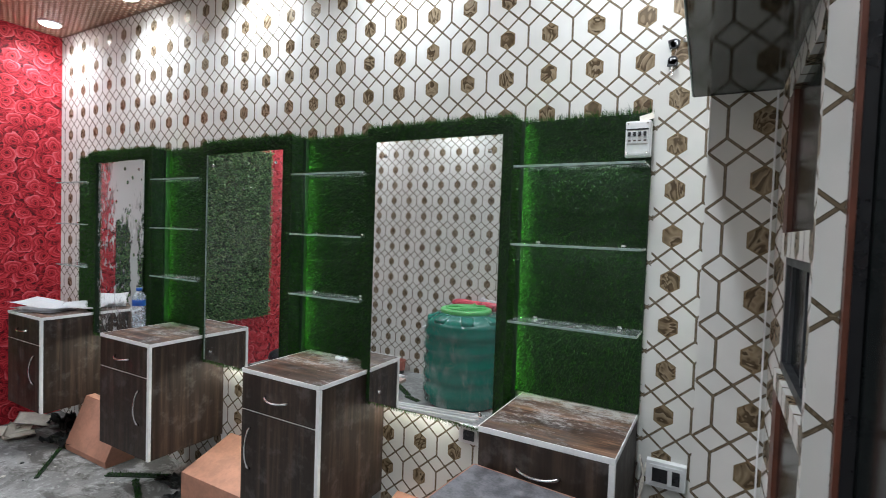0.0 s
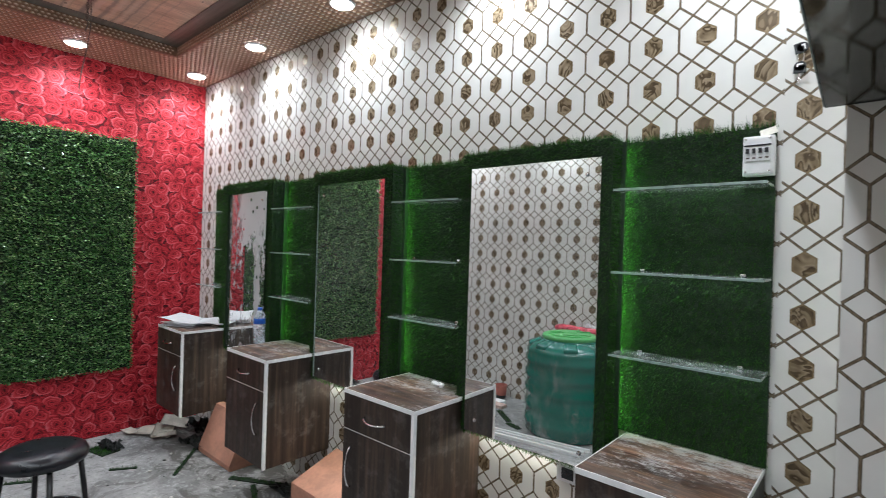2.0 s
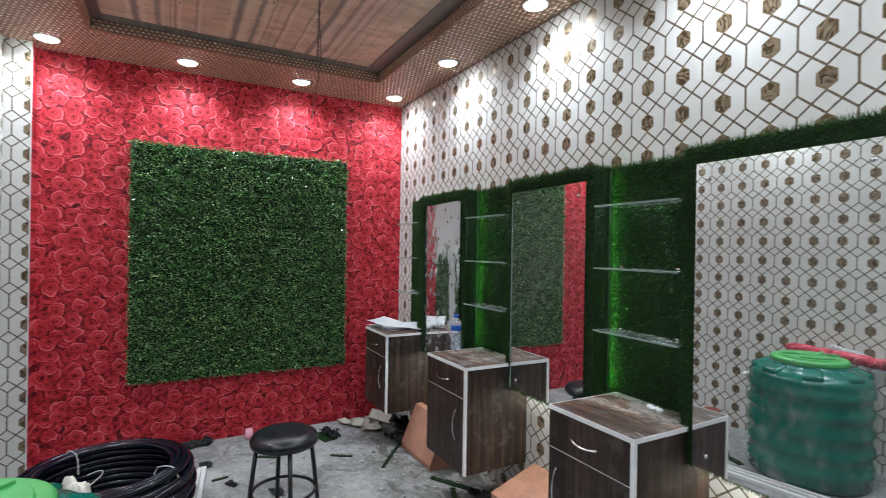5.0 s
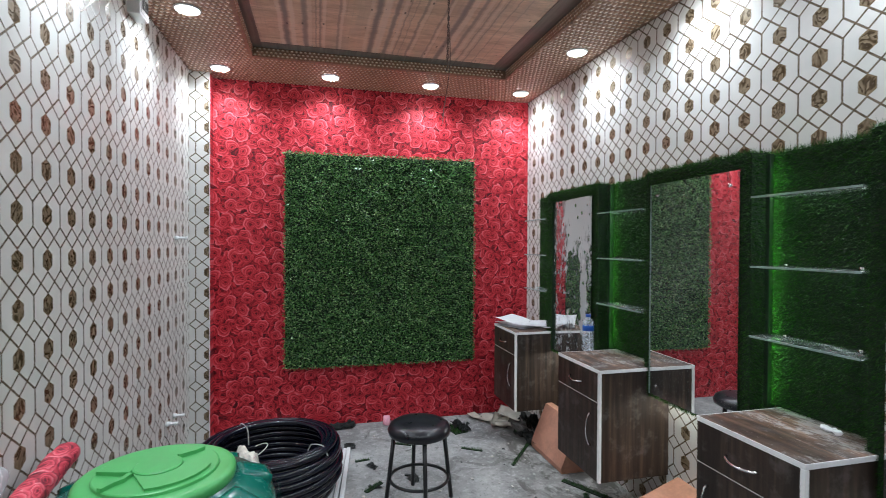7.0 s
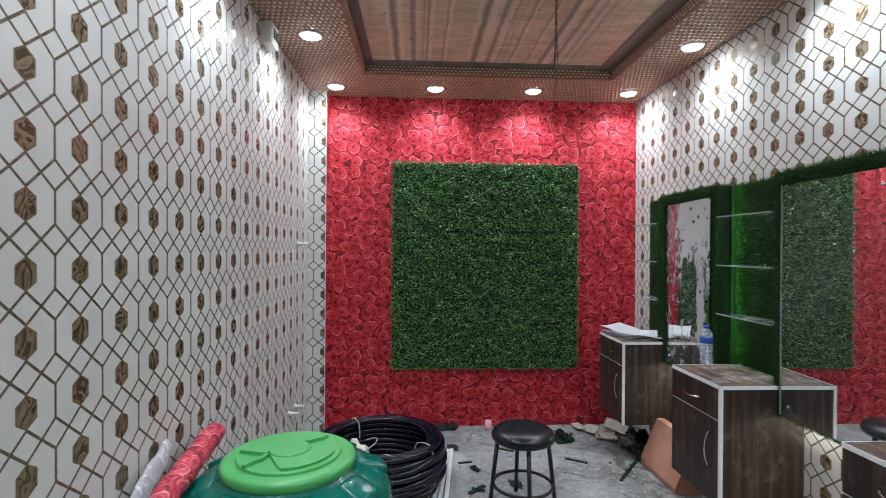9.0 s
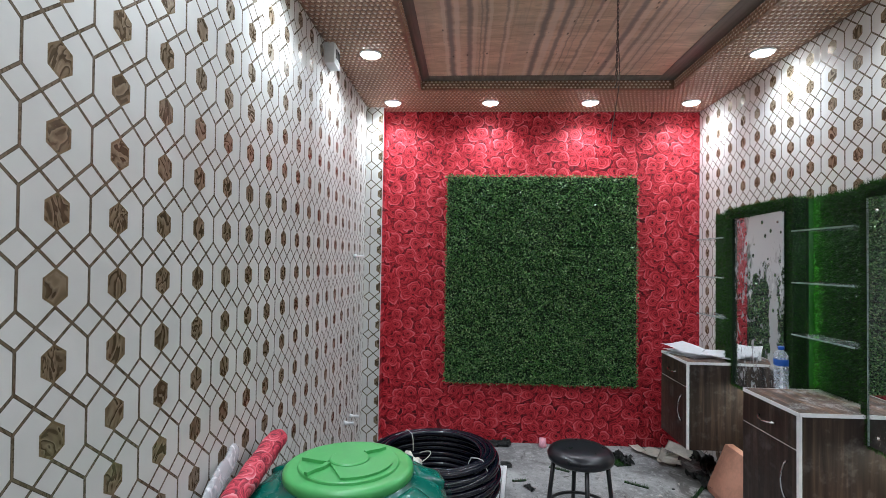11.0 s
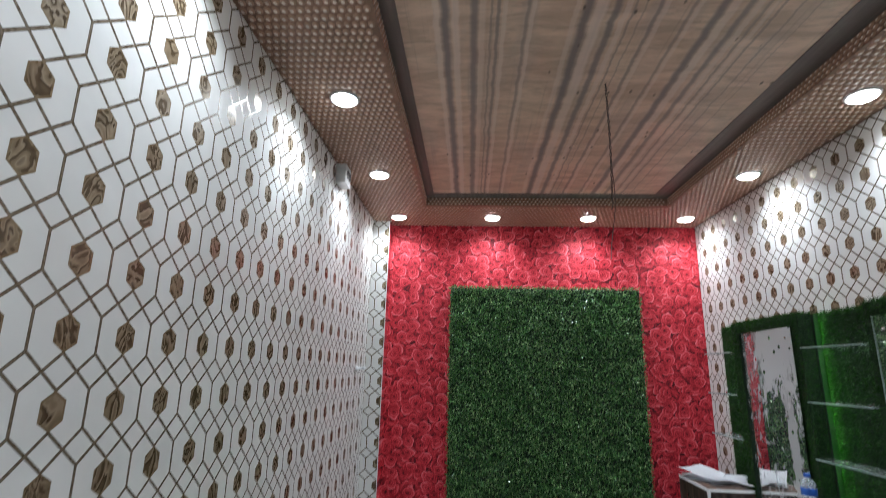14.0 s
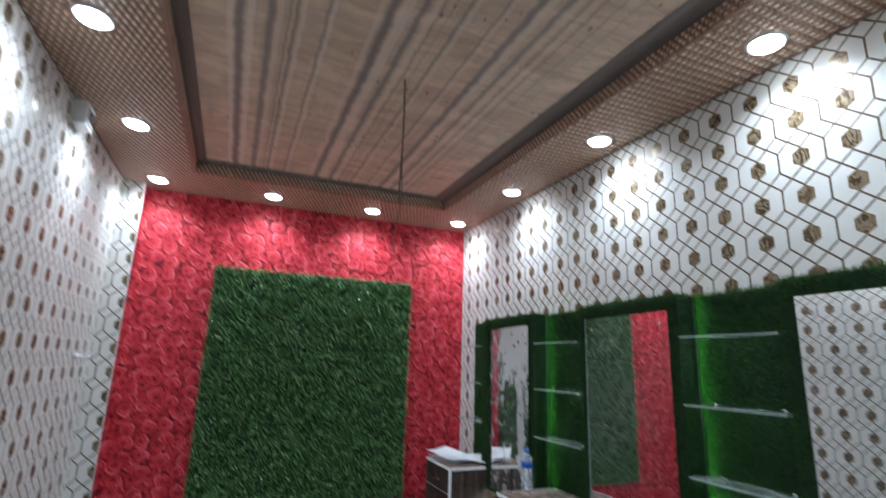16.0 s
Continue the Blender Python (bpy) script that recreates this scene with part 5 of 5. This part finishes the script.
for x, z, d in ((-3.93, 1.553, 0.075), (-3.88, 0.357, 0.07), (-3.72, 0.357, 0.07), (-2.58, 0.50, 0.07)):
    stub = bmesh.new()
    lathe(stub, [(0, 0), (0.016, 0), (0.016, 0.02), (0.009, 0.022), (0.009, d - 0.012), (0.012, d - 0.010), (0.012, d), (0, d)], 20)
    bmesh.ops.transform(stub, matrix=pose(x, YS, z, -90, 0, 0), verts=stub.verts[:])
    tagged(mesh_object("pipe_stub", stub, "white", smooth=True), "short white plastic pipe stub in the wall", "pipe stub", "pipe stubs in the wall")

cord = thing("hanging_wire", (-2.30, 0.64, ZT), "twisted grey wire hanging from the ceiling tray", "wire")
hx, hy = -2.285, 0.632
strand = lambda ph, z1, amp: [(hx + amp * math.cos(z * 95 + ph) - (ZT - z) * 0.01, hy + amp * math.sin(z * 95 + ph) + 0.006 * math.sin((ZT - z) * 5), z) for z in np.arange(ZT, z1, -0.010)]
part("strand", tube(bmesh.new(), strand(0, 2.30, 0.0034), 0.0024, 6), "wire", cord)
part("strand", tube(bmesh.new(), strand(3.14, 2.26, 0.0034), 0.0024, 6), "wire", cord)
loose = [(hx - 0.005 + 0.012 * math.sin((2.52 - z) * 11), hy + 0.004 + 0.020 * math.sin((2.52 - z) * 10) * (2.52 - z) / 0.5, z) for z in np.arange(2.52, 2.02, -0.02)]
part("strand", tube(bmesh.new(), loose, 0.0022, 6), "wire", cord)


# ---------------------------------------------------------------- debris on the floor
def grass_scrap(x, y, a, length, width):
    ob = thing("grass_offcut", (x, y, 0.0), "narrow offcut strip of green artificial grass", "grass offcut", "offcuts on the floor")
    m = pose(x, y, 0, 0, 0, a)
    part("mat", box(bmesh.new(), -length / 2, length / 2, -width / 2, width / 2, 0.001, 0.007, 0.001, m), "backing", ob)
    o, u, v = m @ Vector((-length / 2, -width / 2, 0.007)), m.to_3x3() @ Vector((length, 0, 0)), m.to_3x3() @ Vector((0, width, 0))
    turf("turf", [(o, u, v, (0, 0, 1))], ob, "", 0.006, 0.014, 0.003, 0.0, seed=int(abs(x * 100)))
    return ob


for row in ((-3.59, 1.563, -38.6, 0.53, 0.022), (-3.70, 1.203, 58, 0.16, 0.020), (-3.70, 0.40, -80, 0.10, 0.02), (-2.95, 1.72, 30, 0.36, 0.04), (-2.78, 1.62, -25, 0.30, 0.03),
            (-3.916, 0.716, 61, 0.15, 0.022), (-3.30, 0.437, -47, 0.15, 0.03), (-4.115, 1.194, 15, 0.20, 0.12), (-3.55, 1.72, 10, 0.32, 0.07), (-3.82, 1.78, 70, 0.26, 0.05)):
    grass_scrap(*row)


def crumple(x, y, w, d, h, a, material, name, label, category, group, steps=12):
    """A torn, crumpled piece of sheet lying on the floor."""
    bm = bmesh.new()
    rows = []
    seed = Vector((x * 31, y * 17, 0))
    for i in range(steps + 1):
        row = []
        for j in range(steps + 1):
            p = Vector(((i / steps - 0.5) * w, (j / steps - 0.5) * d, 0))
            k = noise.noise_vector(p * 13 + seed)
            fold = abs(noise.noise(p * 21 + seed)) + 0.5 * abs(noise.noise(p * 47 + seed))
            torn = 1 + 0.5 * noise.noise(Vector((i * 0.9, j * 0.9, x * 5)))
            row.append(bm.verts.new((p.x * torn + k.x * 0.03, p.y * torn + k.y * 0.03, h * 1.5 * fold)))
        rows.append(row)
    for p, q in zip(rows, rows[1:]):
        for j in range(steps):
            bm.faces.new((p[j], q[j], q[j + 1], p[j + 1]))
    bmesh.ops.solidify(bm, geom=bm.faces[:], thickness=0.002)
    low = min(v.co.z for v in bm.verts)
    bmesh.ops.transform(bm, matrix=pose(x, y, 0.0005 - low, 0, 0, a), verts=bm.verts[:])
    tagged(mesh_object(name, bm, material), label, category, group)


def chip(x, y, w, d, h, a, material, name, label, category, group):
    if max(w, d) > 0.05:
        return crumple(x, y, w, d, h, a, material, name, label, category, group)
    bm = bmesh.new()
    box(bm, -w / 2, w / 2, -d / 2, d / 2, 0.0, h)
    bmesh.ops.subdivide_edges(bm, edges=bm.edges[:], cuts=2, use_grid_fill=True)
    for v in bm.verts:
        k = noise.noise_vector(v.co * 18 + Vector((x * 9, y * 9, 0)))
        v.co += Vector((k.x * w * 0.16, k.y * d * 0.16, k.z * h * 0.3 if v.co.z > 0.001 else 0))
    bmesh.ops.transform(bm, matrix=pose(x, y, 0.0005, 0, 0, a), verts=bm.verts[:])
    tagged(mesh_object(name, bm, material), label, category, group)


for k, (x, y, z, a, w, d, lift, rx, ry) in enumerate(((-4.27, 1.52, 0.012, 25, 0.24, 0.15, 0.035, 6, -8), (-4.17, 1.60, 0.020, -30, 0.22, 0.13, 0.050, -10, 6), (-4.22, 1.70, 0.030, 55, 0.20, 0.15, 0.055, 8, 12), (-4.07, 1.57, 0.010, 75, 0.17, 0.10, 0.030, 0, 5), (-4.33, 1.42, 0.006, 10, 0.14, 0.08, 0.018, 0, 0))):
    bm = sheet(w, d, lift, k * 5.3 + 1)
    bmesh.ops.transform(bm, matrix=pose(x, y, z, rx, ry, a), verts=bm.verts[:])
    low = min(v.co.z for v in bm.verts)
    bmesh.ops.translate(bm, vec=(0, 0, 0.001 - low + 0.006 * k), verts=bm.verts[:])
    tagged(mesh_object("paper_scrap", bm, "cream_paper", smooth=True), "torn curled cream paper scrap by the wall", "paper scrap", "paper scraps by the wall")
for x, y, w, d, h, a in ((-3.97, 0.33, 0.10, 0.08, 0.012, 10), (-3.595, 0.464, 0.09, 0.06, 0.014, 30), (-3.36, 0.70, 0.10, 0.07, 0.012, 0), (-3.30, 0.45, 0.10, 0.03, 0.01, 50), (-4.10, 1.25, 0.16, 0.10, 0.06, 20),
                         (-3.75, 1.72, 0.30, 0.16, 0.06, 15), (-3.60, 1.80, 0.25, 0.14, 0.08, -20), (-2.70, 1.78, 0.24, 0.08, 0.03, 10), (-2.55, 1.70, 0.16, 0.06, 0.02, 40), (-4.36, 0.26, 0.10, 0.26, 0.05, 10), (-4.05, 1.85, 0.24, 0.14, 0.07, 0)):
    chip(x, y, w, d, h, a, "scrap", "scrap_piece", "dark scrap of cloth and board on the floor", "scrap", "scraps on the floor")
for i in range(46):
    x, y = rng.uniform(-4.3, -2.2), rng.uniform(0.35, 1.6)
    s = rng.uniform(0.006, 0.022)
    chip(x, y, s, s * rng.uniform(0.4, 1), s * 0.28, rng.uniform(0, 180), "rubble" if i % 3 else "scrap", "floor_chip", "small crumb of plaster or scrap on concrete", "crumb", "crumbs on the floor")
clump = bmesh.new()
for k, (dx, dy) in enumerate(((0, 0), (0.020, 0.008), (-0.018, 0.006), (0.036, -0.006))):
    bit = bmesh.ops.create_icosphere(clump, subdivisions=2, radius=1.0)["verts"]
    for v in bit:
        f = 1 + 0.6 * noise.noise(v.co * 2.3 + Vector((k * 5, 0, 0)))
        v.co = Vector((-1.59 + dx + 0.016 * f * v.co.x, 1.865 + dy + 0.012 * f * v.co.y, max(0.861, 0.869 + 0.010 * f * v.co.z)))
tagged(mesh_object("foil_clump", clump, "paper"), "small crumpled white scrap on a dusty cabinet top", "scrap")
cup = mesh_object("plastic_cap", lathe(bmesh.new(), [(0, 0), (0.03, 0), (0.032, 0.01), (0.028, 0.07), (0.0, 0.07)], 20, (-4.36, 0.66, 0)), "pink", smooth=True)
tagged(cup, "small pink plastic pot beside the rose wall", "pot")
pot = thing("paint_pot", (-2.83, -0.755, 0.0), "small terracotta-red pot with a dark lower band", "pot")
part("body", lathe(bmesh.new(), [(0, 0), (0.044, 0), (0.047, 0.034), (0.055, 0.036), (0.060, 0.118), (0.064, 0.122), (0.064, 0.134), (0.054, 0.134), (0.050, 0.05), (0, 0.05)], 28, (-2.83, -0.755, 0)), "clay", pot, smooth=False)
part("band", lathe(bmesh.new(), [(0.0475, 0.003), (0.0500, 0.003), (0.0530, 0.033), (0.0480, 0.033)], 28, (-2.83, -0.755, 0)), "scrap", pot, "dark band round the foot")
for x, y, turn, w, material, name, label in ((-2.84, -0.60, 8, 0.30, "edge", "white_board", "short white laminated board lying on concrete"), (-2.78, -0.50, 4, 0.33, "clay_pale", "pale_board", "short pinkish board lying on concrete")):
    tagged(mesh_object(name, box(bmesh.new(), -w / 2, w / 2, -0.045, 0.045, 0.0005, 0.030, 0.002, pose(x, y, 0, 0, 0, turn)), material), label, "board", "boards on the floor")
grass_scrap(-2.50, -0.30, 40, 0.30, 0.05)
grass_scrap(-2.30, -0.14, 20, 0.16, 0.05)
